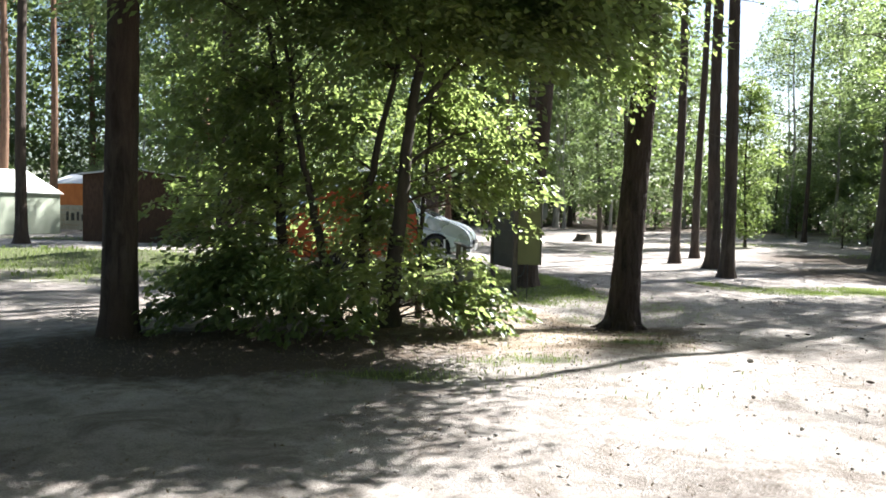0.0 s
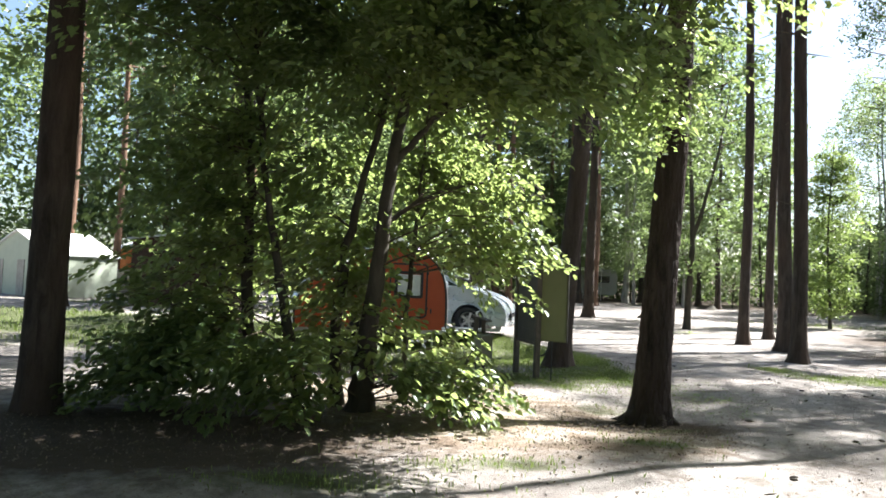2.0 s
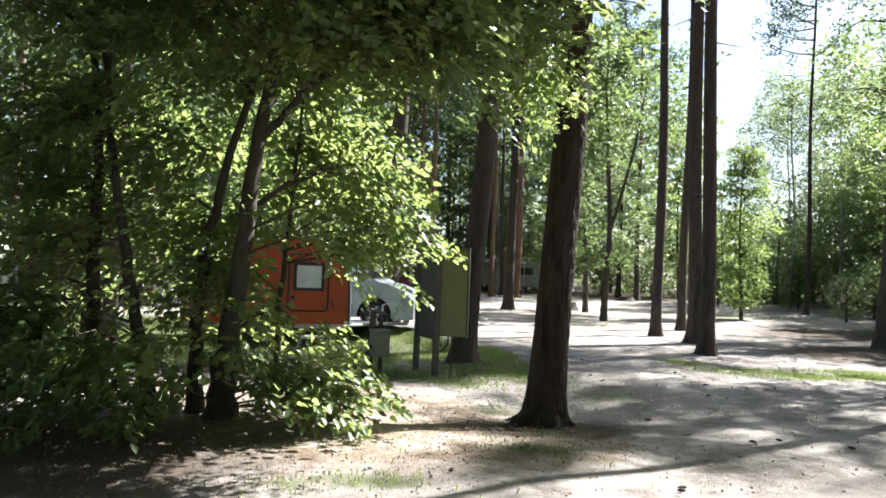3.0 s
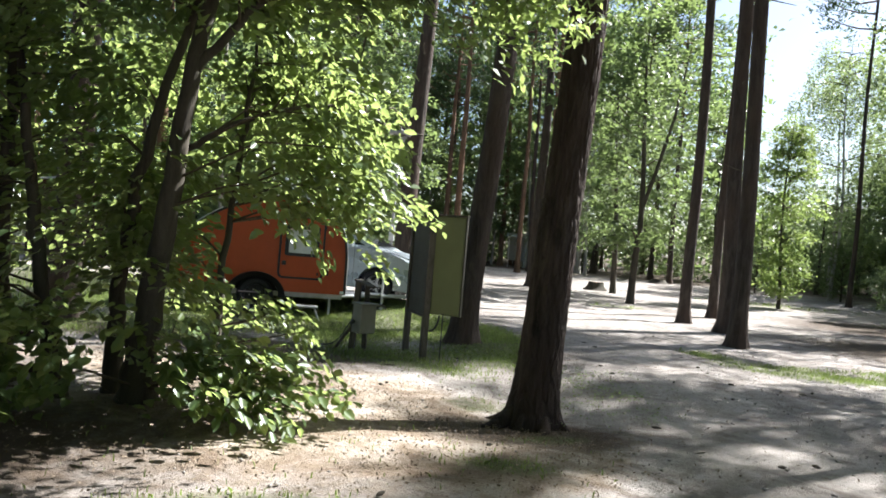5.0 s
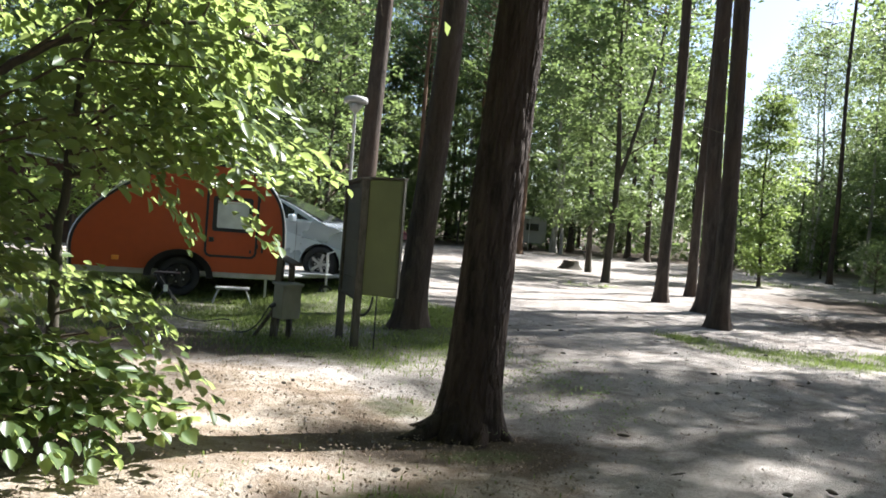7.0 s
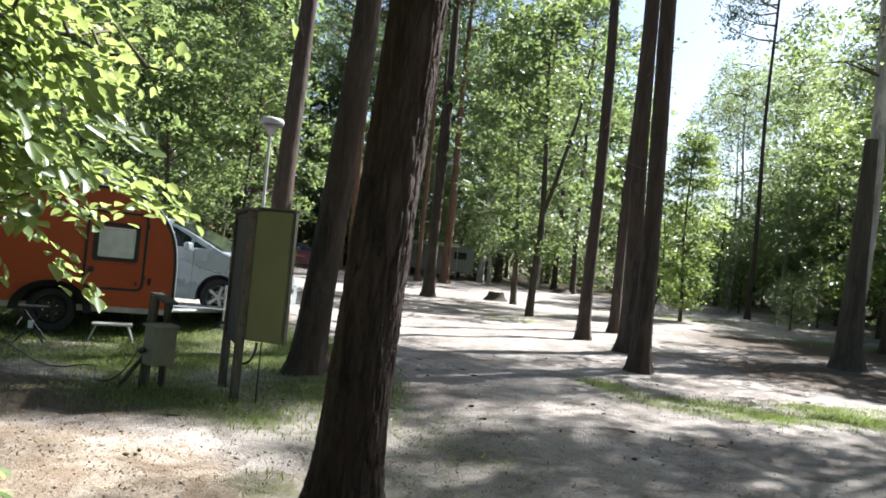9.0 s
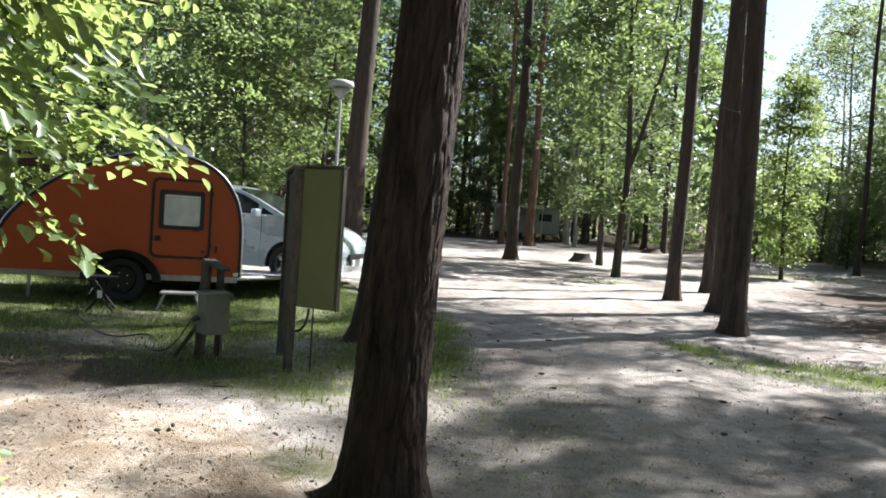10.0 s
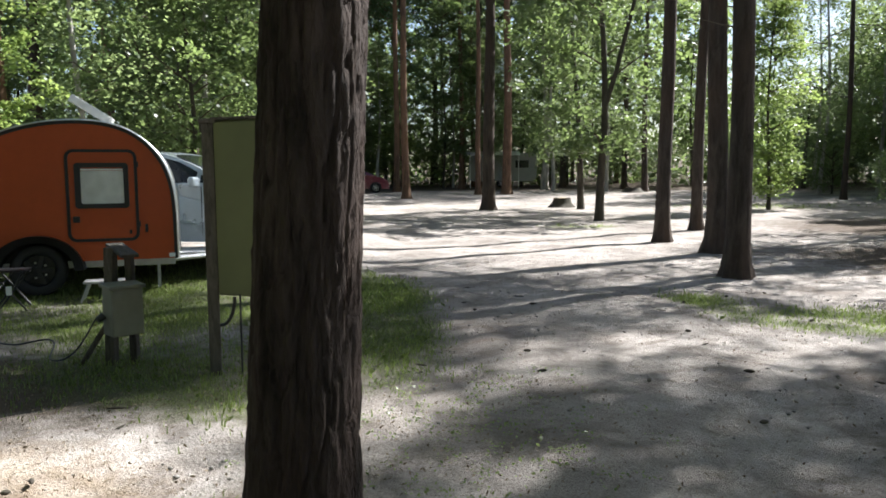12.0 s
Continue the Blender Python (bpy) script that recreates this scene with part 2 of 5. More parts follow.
def tube(points, radii, sides, relief=None, seed=0, flare=0.0, cap=True):
    """Verts and quads of a round limb along points; relief(theta, s, p) pushes the skin in and out."""
    P = np.asarray(points, float)
    n = len(P)
    T = np.gradient(P, axis=0)
    T /= np.linalg.norm(T, axis=1)[:, None]
    ref = np.array([1.0, 0, 0]) if abs(T[0][0]) < 0.8 else np.array([0, 1.0, 0])
    A = ref - T * (T @ ref)[:, None]
    A /= np.linalg.norm(A, axis=1)[:, None]
    B = np.cross(T, A)
    th = np.linspace(0, 2 * math.pi, sides, endpoint=False)
    R = np.repeat(np.asarray(radii, float)[:, None], sides, axis=1)
    if flare:
        h = (P[:, 2] - P[0, 2])[:, None]
        lobe = 0.55 + 0.45 * np.cos(th[None, :] * 4 + seed) * np.cos(th[None, :] * 1.0 + seed * 2.1) + 0.25 * np.cos(th[None, :] * 7 + seed * 3)
        R = R * (1 + flare * np.exp(-h / 0.2) * np.clip(lobe, 0.1, 1.4) + 0.35 * flare * np.exp(-h / 0.5))
    if relief:
        for i in range(n):
            for j in range(sides):
                R[i, j] += relief(math.cos(th[j]), math.sin(th[j]), P[i, 2], R[i, j])
    V = P[:, None, :] + R[:, :, None] * (np.cos(th)[None, :, None] * A[:, None, :] + np.sin(th)[None, :, None] * B[:, None, :])
    i, j = np.meshgrid(np.arange(n - 1), np.arange(sides), indexing="ij")
    a = i * sides + j
    b = i * sides + (j + 1) % sides
    F = np.stack([a, b, b + sides, a + sides], -1).reshape(-1, 4)
    return V.reshape(-1, 3), F


def join(pieces):
    Vs, Fs, k = [], [], 0
    for V, F in pieces:
        Vs.append(V)
        Fs.append(np.asarray(F) + k)
        k += len(V)
    return np.concatenate(Vs), np.concatenate(Fs)


def unit(v):
    return v / np.maximum(np.linalg.norm(v, axis=-1, keepdims=True), 1e-6)


def leaves(rng, C, N, length, width, full=False, along=None):
    """Leaf blades at centres C with normals N: folded lozenges, or fuller pointed ovals."""
    n = len(C)
    L = length * rng.uniform(0.65, 1.25, (n, 1))
    W = width * rng.uniform(0.7, 1.2, (n, 1))
    A = unit(np.cross(N, rng.normal(size=(n, 3)))) if along is None else along
    B = np.cross(N, A)
    if not full:
        V = np.stack([C - A * L / 2, C + B * W / 2 + N * W * 0.18, C + A * L / 2, C - B * W / 2 + N * W * 0.18], 1)
        return V.reshape(-1, 3), np.arange(n * 4).reshape(-1, 4)
    up = N * W * 0.14
    side = [(-0.34, 0.32), (-0.04, 0.5), (0.26, 0.36)]
    right = [C + A * L * u + B * W * v + up * (v / 0.5) for u, v in side]
    left = [C + A * L * u - B * W * v + up * (v / 0.5) for u, v in side[::-1]]
    V = np.stack([C - A * L / 2, *right, C + A * L / 2 - N * L * 0.12, *left], 1).reshape(-1, 3)
    k = np.arange(n)[:, None] * 8
    F = np.concatenate([k + np.array([[0, 1, 2, 3, 4]]), k + np.array([[0, 4, 5, 6, 7]])])
    return V, F


def sprays(rng, centres, per, radius, droop=0.25, flat=0.35, lean=0.5, thick=0.16):
    """Leaf centres and normals in flat fans round each centre."""
    m = len(centres)
    nrm = unit(np.array([0, 0, 1.0]) + rng.normal(size=(m, 3)) * flat)
    a = unit(np.cross(nrm, rng.normal(size=(m, 3))))
    b = np.cross(nrm, a)
    rr = radius * np.sqrt(rng.uniform(0.02, 1, (m, per, 1))) * rng.uniform(0.6, 1.3, (m, 1, 1))
    th = rng.uniform(0, 2 * math.pi, (m, per, 1))
    C = centres[:, None, :] + rr * (np.cos(th) * a[:, None, :] + 0.7 * np.sin(th) * b[:, None, :])
    C = C + rng.normal(size=C.shape) * radius * thick
    C[:, :, 2] -= droop * (rr[:, :, 0] ** 2) / radius
    N = unit(nrm[:, None, :] + rng.normal(size=C.shape) * lean)
    return C.reshape(-1, 3), N.reshape(-1, 3)


def boughs(rng, centres, axis, length, per=14, spread=0.34, droop=0.3, tilt=0.28, lean=0.32):
    """Leafy boughs: flat fans of leaves set in ranks along side twigs. Gives the leaves' centres, normals and long axes."""
    m = len(centres)
    out = centres - np.asarray(axis)
    out[:, 2] = 0
    d = unit(unit(out) + rng.normal(size=(m, 3)) * [0.55, 0.55, 0.12])
    n = unit(np.array([0, 0, 1.0]) + 0.25 * unit(out) + rng.normal(size=(m, 3)) * tilt)
    d = unit(d - n * (d * n).sum(1, keepdims=True))
    e = np.cross(n, d)
    L = length * rng.uniform(0.6, 1.3, (m, 1, 1, 1))
    s = (np.arange(per) + 0.5)[None, :, None, None] / per + rng.normal(size=(m, per, 1, 1)) * 0.02
    w = np.array([-1.0, -0.66, -0.3, 0.3, 0.66, 1.0])[None, None, :, None] * np.ones((m, per, 1, 1)) + rng.normal(size=(m, per, 6, 1)) * 0.1
    half = spread * L * (0.3 + 0.9 * np.sin(np.pi * np.clip(0.12 + 0.82 * s, 0, 1)))
    D, E, N = d[:, None, None, :], e[:, None, None, :], n[:, None, None, :]
    fwd = (s - 0.5) * L + 0.35 * np.abs(w) * half
    C = centres[:, None, None, :] + D * fwd + E * w * half + rng.normal(size=(m, per, 6, 3)) * 0.035
    C[..., 2] -= (droop * (s ** 2) * L + 0.22 * droop * w ** 2 * half)[..., 0]
    A = unit(D * 0.7 + E * np.sign(w) * 0.8 - np.array([0, 0, 0.25]) + rng.normal(size=C.shape) * 0.3)
    Nn = unit(N + rng.normal(size=C.shape) * lean)
    Nn = unit(Nn - A * (A * Nn).sum(-1, keepdims=True))
    keep = rng.uniform(0, 1, C.shape[:3]) < 0.8
    return C[keep], Nn[keep], A[keep]


def blob_points(rng, n, centre, radii, shell=0.35):
    """Points in an uneven ellipsoid, more of them near its outside."""
    d = unit(rng.normal(size=(n, 3)))
    r = rng.uniform(0, 1, (n, 1)) ** shell
    wob = 1 + 0.22 * np.sin(d[:, :1] * 5 + centre[0]) + 0.18 * np.sin(d[:, 1:2] * 7 + centre[1] * 2) + 0.15 * np.sin(d[:, 2:] * 9)
    return np.asarray(centre) + d * r * wob * np.asarray(radii)


# ---- ground ----
def edge_x(y):
    """The left edge of the track, as x over y."""
    return np.interp(y, [0, 4.8, 6.5, 8.2, 10.5, 12.3, 13.5, 15.5, 16.8, 18.5, 20], [0.2, 0.6, 1.6, 2.7, 2.7, 2.85, 2.75, 2.35, 1.9, 0.3, -3])


def patch(x, y, cx, cy, rx, ry, turn=0.0):
    c, s = math.cos(radians(turn)), math.sin(radians(turn))
    u, v = (x - cx) * c + (y - cy) * s, -(x - cx) * s + (y - cy) * c
    return np.clip(1.6 - 1.6 * np.hypot(u / rx, v / ry), 0, 1)


def green_at(x, y):
    """How far the ground is grown over with grass, 0 to 1."""
    lawn = np.clip((edge_x(y) - x) / 0.5, 0, 1) * np.clip((y - 10.75 + 0.3 * np.sin(x * 1.4)) / 0.9, 0, 1) * np.clip((19.0 - y) / 1.2, 0, 1)
    g = lawn * (0.66 + 0.3 * np.sin(x * 1.9 + 1.3 * np.sin(y * 1.1)) * np.sin(y * 1.7 + x * 0.6) + 0.2 * np.clip((y - 13.5) / 2, -1, 1))
    for p in ((5.2, 15.3, 0.55, 1.1, 18), (6.3, 14.3, 1.7, 1.0, -12), (8.6, 14.7, 2.6, 1.35, 6), (11.5, 15.2, 2.4, 1.3, 10), (4.4, 27.3, 1.9, 0.7, 0), (-10.5, 15.5, 6, 2.6, 0),
              (-16, 27, 7, 2.2, 20), (1.0, 6.2, 0.9, 0.35, 20), (2.35, 7.6, 0.7, 0.4, 30), (2.6, 8.85, 0.5, 0.3, 10), (1.9, 9.9, 0.5, 0.35, 0), (0.0, 5.3, 1.2, 0.4, 15), (12, 37, 5, 2, 0), (16, 30, 4, 2, 20)):
        g = np.maximum(g, 0.9 * patch(x, y, *p) * (0.75 + 0.35 * np.sin(x * 3.1 + 1.7 * np.sin(y * 2.3)) * np.sin(y * 4.3 + x)))
    return g


def dry_at(x, y):
    """Dry leaf litter and pale trodden earth."""
    d = patch(x, y, 0.8, 8.4, 2.6, 2.6) + patch(x, y, 2.2, 8.0, 1.2, 1.3) + 0.8 * patch(x, y, -1, 9.6, 3, 1.2)
    return np.clip(d, 0, 1)


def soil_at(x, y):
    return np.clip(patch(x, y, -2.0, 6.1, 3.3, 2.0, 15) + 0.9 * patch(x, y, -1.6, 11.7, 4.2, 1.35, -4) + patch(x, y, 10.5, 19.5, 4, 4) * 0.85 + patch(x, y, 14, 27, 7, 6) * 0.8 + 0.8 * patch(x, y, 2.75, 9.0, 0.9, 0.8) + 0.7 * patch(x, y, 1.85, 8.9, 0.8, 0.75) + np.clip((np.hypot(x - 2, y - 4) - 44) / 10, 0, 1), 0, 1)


def stretch(a, b, step, far):
    mid = np.arange(a, b + step, step)
    out = np.cumsum(step * 1.17 ** np.arange(1, 62))
    out = out[out < far]
    return np.concatenate([a - out[::-1], mid, b + out])


gx, gy = stretch(-7, 11, 0.11, 2500), stretch(-1, 24, 0.11, 2500)
GX, GY = np.meshgrid(gx, gy)
GZ = terrain(GX, GY)
near_zone = np.clip(1.5 - np.hypot(GX - 2, GY - 8) / 30, 0, 1)
GZ = GZ + near_zone * (0.018 * np.sin(GX * 1.7 + GY * 0.6) * np.sin(GY * 1.3 - 0.4 * GX) + 0.012 * np.sin(GX * 4.1 + 2 * np.sin(GY * 2.3)) * np.sin(GY * 3.7))
GZ = GZ - 0.02 * near_zone
rows, cols = GX.shape
ii, jj = np.meshgrid(np.arange(rows - 1), np.arange(cols - 1), indexing="ij")
k0 = (ii * cols + jj).ravel()
gme = quick_mesh("ground", np.stack([GX, GY, GZ], -1).reshape(-1, 3), np.stack([k0, k0 + 1, k0 + 1 + cols, k0 + cols], -1), bpy.data.materials.new("spare"), True)
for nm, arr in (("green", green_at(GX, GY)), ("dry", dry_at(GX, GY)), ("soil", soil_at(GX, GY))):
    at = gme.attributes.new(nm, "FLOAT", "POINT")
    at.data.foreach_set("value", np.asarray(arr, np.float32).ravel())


def ground_material():
    m, nt, b = material("sandy_forest_ground")
    big = node(nt, "ShaderNodeTexNoise", {"Vector": coords(nt, (0.55, 0.55, 0.55)), "Scale": 1.0, "Detail": 6.0, "Roughness": 0.6})
    mid = node(nt, "ShaderNodeTexNoise", {"Vector": coords(nt, (5, 5, 5)), "Scale": 1.0, "Detail": 6.0, "Roughness": 0.65})
    fine = node(nt, "ShaderNodeTexNoise", {"Vector": coords(nt, (60, 60, 60)), "Scale": 1.0, "Detail": 5.0, "Roughness": 0.7})
    peb = node(nt, "ShaderNodeTexVoronoi", {"Vector": coords(nt, (38, 38, 38)), "Scale": 1.0})
    sand = mix(nt, ramp(nt, big.outputs[0], [(0.35, (0, 0, 0)), (0.65, (1, 1, 1))]), (0.22, 0.197, 0.175), (0.4, 0.365, 0.328))
    sand = mix(nt, ramp(nt, mid.outputs[0], [(0.45, (0, 0, 0)), (0.75, (0.55, 0.55, 0.55))]), sand, (0.12, 0.1, 0.082))
    sand = mix(nt, ramp(nt, peb.outputs[0], [(0.12, (0.5, 0.5, 0.5)), (0.3, (0, 0, 0))]), sand, (0.32, 0.3, 0.28))
    worn = node(nt, "ShaderNodeTexNoise", {"Vector": coords(nt, (1.7, 1.7, 1.7)), "Scale": 1.0, "Detail": 9.0, "Roughness": 0.72, "Distortion": 0.8})
    sand = mix(nt, ramp(nt, worn.outputs[0], [(0.48, (0, 0, 0)), (0.64, (0.68, 0.68, 0.68))]), sand, (0.1, 0.078, 0.06))
    grit = node(nt, "ShaderNodeTexVoronoi", {"Vector": coords(nt, (95, 95, 95)), "Scale": 1.0})
    sand = mix(nt, ramp(nt, grit.outputs[0], [(0.1, (0.6, 0.6, 0.6)), (0.26, (0, 0, 0))]), sand, (0.06, 0.05, 0.042))
    dry = mix(nt, ramp(nt, worn.outputs[0], [(0.36, (0, 0, 0)), (0.62, (1, 1, 1))]), (0.42, 0.37, 0.305), (0.16, 0.115, 0.08))
    dry = mix(nt, ramp(nt, mid.outputs[0], [(0.42, (0, 0, 0)), (0.62, (0.6, 0.6, 0.6))]), dry, (0.2, 0.15, 0.1))
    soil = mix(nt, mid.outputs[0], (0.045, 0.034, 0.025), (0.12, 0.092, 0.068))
    turf = mix(nt, mid.outputs[0], (0.05, 0.06, 0.025), (0.12, 0.14, 0.055))

    def mask(name, lo, hi):
        at = nt.nodes.new("ShaderNodeAttribute")
        at.attribute_name = name
        s = node(nt, "ShaderNodeMath", {0: mid.outputs[0], 1: 0.5}, operation="SUBTRACT")
        s = node(nt, "ShaderNodeMath", {0: s.outputs[0], 1: 0.9, 2: at.outputs["Fac"]}, operation="MULTIPLY_ADD")
        return ramp(nt, s.outputs[0], [(lo, (0, 0, 0)), (hi, (1, 1, 1))])

    col = mix(nt, mask("dry", 0.25, 0.7), sand, dry)
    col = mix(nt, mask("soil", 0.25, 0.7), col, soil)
    col = mix(nt, mask("green", 0.25, 0.75), col, turf)
    nt.links.new(mix(nt, ramp(nt, fine.outputs[0], [(0.36, (0.45, 0.45, 0.45)), (0.5, (0, 0, 0))]), col, (0.09, 0.07, 0.05)), b.inputs["Base Color"])
    b.inputs["Roughness"].default_value = 0.95
    b.inputs["Specular IOR Level"].default_value = 0.15
    hs = node(nt, "ShaderNodeMath", {0: fine.outputs[0], 1: 0.5, 2: mid.outputs[0]}, operation="MULTIPLY_ADD")
    bump(nt, b, hs.outputs[0], 0.9, 0.05)
    return m


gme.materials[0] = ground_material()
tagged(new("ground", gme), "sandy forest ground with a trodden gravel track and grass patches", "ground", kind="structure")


def scatter(rng, n, x0, x1, y0, y1, dens):
    x, y = rng.uniform(x0, x1, n * 4), rng.uniform(y0, y1, n * 4)
    keep = rng.uniform(0, 1, n * 4) < dens(x, y)
    return x[keep][:n], y[keep][:n]


def grass_mesh(rng, x, y, height, width):
    n = len(x)
    z = terrain(x, y) - 0.02
    base = np.stack([x, y, z], -1)
    a = rng.uniform(0, 2 * math.pi, n)
    side = np.stack([np.cos(a), np.sin(a), 0 * a], -1) * (width * rng.uniform(0.6, 1.4, n))[:, None]
    lean = rng.normal(size=(n, 3)) * 0.45
    lean[:, 2] = 1
    h = (height * rng.uniform(0.4, 1.3, n))[:, None]
    tip = base + unit(lean) * h
    mid = base + np.array([0, 0, 1.0]) * h * 0.5 + (tip - base) * 0.12
    V = np.stack([base - side, base + side, mid + side * 0.7, tip, mid - side * 0.7], 1).reshape(-1, 3)
    F = np.arange(n * 5).reshape(-1, 5)
    return V, F


rng = np.random.default_rng(5)
x1, y1 = scatter(rng, 62000, -6, 3, 10.0, 19.5, lambda x, y: np.clip(green_at(x, y), 0, 1) ** 1.8)
x2, y2 = scatter(rng, 13000, 4.5, 11, 13, 17, lambda x, y: np.clip(green_at(x, y), 0, 1) ** 1.6)
x3, y3 = scatter(rng, 5000, -1.5, 3.2, 4.8, 8.6, lambda x, y: 0.7 * green_at(x, y) ** 1.5 + 0.02)
x4, y4 = scatter(rng, 14000, -18, 17, 9, 40, lambda x, y: green_at(x, y) ** 2 * (np.hypot(x - 2, y - 12) > 8))
V, F = join([grass_mesh(rng, np.concatenate([x1, x2, x3]), np.concatenate([y1, y2, y3]), 0.05, 0.004), grass_mesh(rng, x4, y4, 0.12, 0.012)])
tagged(new("grass", quick_mesh("grass", V, F, MAT["grass"])), "short uneven green grass growing on the sandy ground", "grass", kind="stuff")
lx, ly = scatter(rng, 52000, -4, 13, 1, 23, lambda x, y: 0.6 * dry_at(x, y) + 0.3 * soil_at(x, y) + 0.06 + 0.25 * patch(x, y, 2.9, 10.6, 1.3, 1.6))
LC = np.stack([lx, ly, terrain(lx, ly) + 0.006], -1)
V, F = leaves(rng, LC, unit(np.array([0, 0, 1.0]) + rng.normal(size=LC.shape) * 0.6), 0.028, 0.012)
tagged(new("leaf_litter", quick_mesh("leaf_litter", V, F, MAT["litter"])), "dry brown fallen leaves scattered on the pale earth", "leaf litter", kind="stuff")


# small weeds round the roots of the near pine
wx, wy = scatter(rng, 260, 1.2, 4.2, 8.6, 12.8, lambda x, y: patch(x, y, 2.9, 10.8, 1.2, 1.7))
WC = np.stack([wx, wy, terrain(wx, wy) + rng.uniform(0.01, 0.06, len(wx))], -1)
WC = (WC[:, None, :] + rng.normal(size=(len(wx), 7, 3)) * [0.03, 0.03, 0.012]).reshape(-1, 3)
V, F = leaves(rng, WC, unit(np.array([0, 0, 1.0]) + rng.normal(size=WC.shape) * 0.5), 0.024, 0.013)
tagged(new("weeds", quick_mesh("weeds", V, F, MAT["leaf"])), "low green weeds in the trodden earth beside the pine", "weeds", kind="stuff")
# gravel lying loose on the track
px, py = scatter(rng, 2600, 0.3, 8, 1.5, 16, lambda x, y: 0.25 + 0.75 * np.clip(np.sin(x * 2.3 + np.sin(y * 1.9)) * np.sin(y * 2.1 + x), 0, 1))
S = 0.004 + 0.014 * rng.uniform(0, 1, len(px)) ** 3
octa = np.array([[1, 0, 0], [0, 1, 0], [-1, 0, 0], [0, -1, 0], [0, 0, 0.7], [0, 0, -0.7]])
V = np.stack([px, py, terrain(px, py) - 0.012], -1)[:, None, :] + octa[None] * S[:, None, None] * rng.uniform(0.7, 1.4, (len(px), 6, 1))
tri = np.array([[0, 1, 4], [1, 2, 4], [2, 3, 4], [3, 0, 4], [1, 0, 5], [2, 1, 5], [3, 2, 5], [0, 3, 5]])
tagged(new("gravel", quick_mesh("gravel", V.reshape(-1, 3), (np.arange(len(px))[:, None, None] * 6 + tri[None]).reshape(-1, 3), MAT["stone"], True)), "small loose grey gravel stones on the track", "gravel", kind="stuff")
# pine cones and bits of twig on the track
cx, cy = scatter(rng, 80, 0.5, 8, 3, 18, lambda x, y: 0.5 + 0 * x)
cones = []
for x, y in zip(cx, cy):
    p = np.array([x, y, float(terrain(x, y)) - 0.006])
    a, L = rng.uniform(0, 6.28), rng.uniform(0.02, 0.07)
    d = np.array([math.cos(a), math.sin(a), rng.uniform(-0.05, 0.15)]) * L
    cones.append(tube(np.array([p - d, p - d * 0.3, p + d * 0.4, p + d]) + [0, 0, 0.012], np.array([0.004, 0.014, 0.012, 0.003]) * (1 if L < 0.045 else 0.5), 6))
tagged(new("cones_and_twigs", quick_mesh("cones_and_twigs", *join(cones), MAT["dark_bark"], True)), "brown pine cones and broken twigs on the ground", "forest litter", kind="stuff")


# ---- trees ----
def rough_skin(scale, depth):
    """Relief of bark: upright plates parted by fissures."""
    def push(c, s, z, r):
        q = Vector((c * r * scale, s * r * scale, z * scale * 0.16))
        n = noise.noise(q) + 0.5 * noise.noise(q * 2.3 + Vector((7, 1, 3)))
        crack = max(0.0, 0.22 - abs(n)) / 0.22
        return depth * (0.35 * noise.noise(q * 3.1) - 1.0 * crack ** 1.3) + 0.03 * r * noise.noise(Vector((c * 1.5, s * 1.5, z * 0.7)))
    return push


def plated_skin(depth):
    """Old pine bark: broad flat plates of uneven size, parted by narrow winding fissures, with flakes at the plates' edges."""
    def push(c, s, z, r):
        warp = Vector((noise.noise(Vector((c * 3, s * 3, z * 2.2))), noise.noise(Vector((c * 3 + 9, s * 3, z * 2.2))), 0)) * 0.35
        q = Vector((c * 2.3, s * 2.3, z * 2.1)) + warp
        near, far = noise.voronoi(q * 1.55)[0][:2]
        gap = min(1.0, (far - near) / 0.16)
        flake = noise.noise(Vector((c * 9, s * 9, z * 5.5)))
        return depth * (gap ** 0.6 - 0.75 + 0.35 * flake + 0.25 * noise.noise(Vector((c * 24, s * 24, z * 17)))) + 0.03 * r * noise.noise(Vector((c * 1.5, s * 1.5, z * 0.7)))
    return push


def trunk_line(base, h, lean, rng, n, wob=0.05, start=-0.12):
    z = np.linspace(0, 1, n) ** 1.25 * (h - start) + start
    ph = rng.uniform(0, 6.28, 4)
    x = lean[0] * z + wob * (np.sin(z * 0.5 + ph[0]) - math.sin(ph[0])) * np.minimum(z, 3) / 3
    y = lean[1] * z + wob * (np.sin(z * 0.45 + ph[1]) - math.sin(ph[1])) * np.minimum(z, 3) / 3
    return np.stack([x, y, z], -1)


def needle_crown(seed):
    rng = np.random.default_rng(seed)
    pieces, limbs = [], []
    C = []
    for i in range(26):
        z = rng.uniform(-8, 0)
        a = rng.uniform(0, 6.28)
        L = (0.9 + 2.3 * math.sin(min(1.0, -z / 5 + 0.15) * 1.57)) * rng.uniform(0.6, 1.1)
        p = np.array([[math.cos(a) * L * t, math.sin(a) * L * t, z + 0.5 * L * t * t * 0.8] for t in (0, 0.3, 0.6, 1)])
        limbs.append(tube(p, np.array([0.05, 0.04, 0.025, 0.012]), 5))
        for t in np.linspace(0.4, 1.05, 8):
            C.append(np.array([math.cos(a) * L * t, math.sin(a) * L * t, z + 0.4 * L * t * t]) + rng.normal(size=3) * 0.22)
    Cc, Nn = sprays(rng, np.array(C), 23, 0.43, 0.05, 0.8, 0.9, 0.35)
    crown = leaves(rng, Cc, Nn, 0.24, 0.085)
    return quick_mesh("pine_crown", *crown, MAT["needle"]), quick_mesh("pine_limbs", *join(limbs), MAT["pine_red"])


CROWNS = [needle_crown(s) for s in (1, 2, 3)]


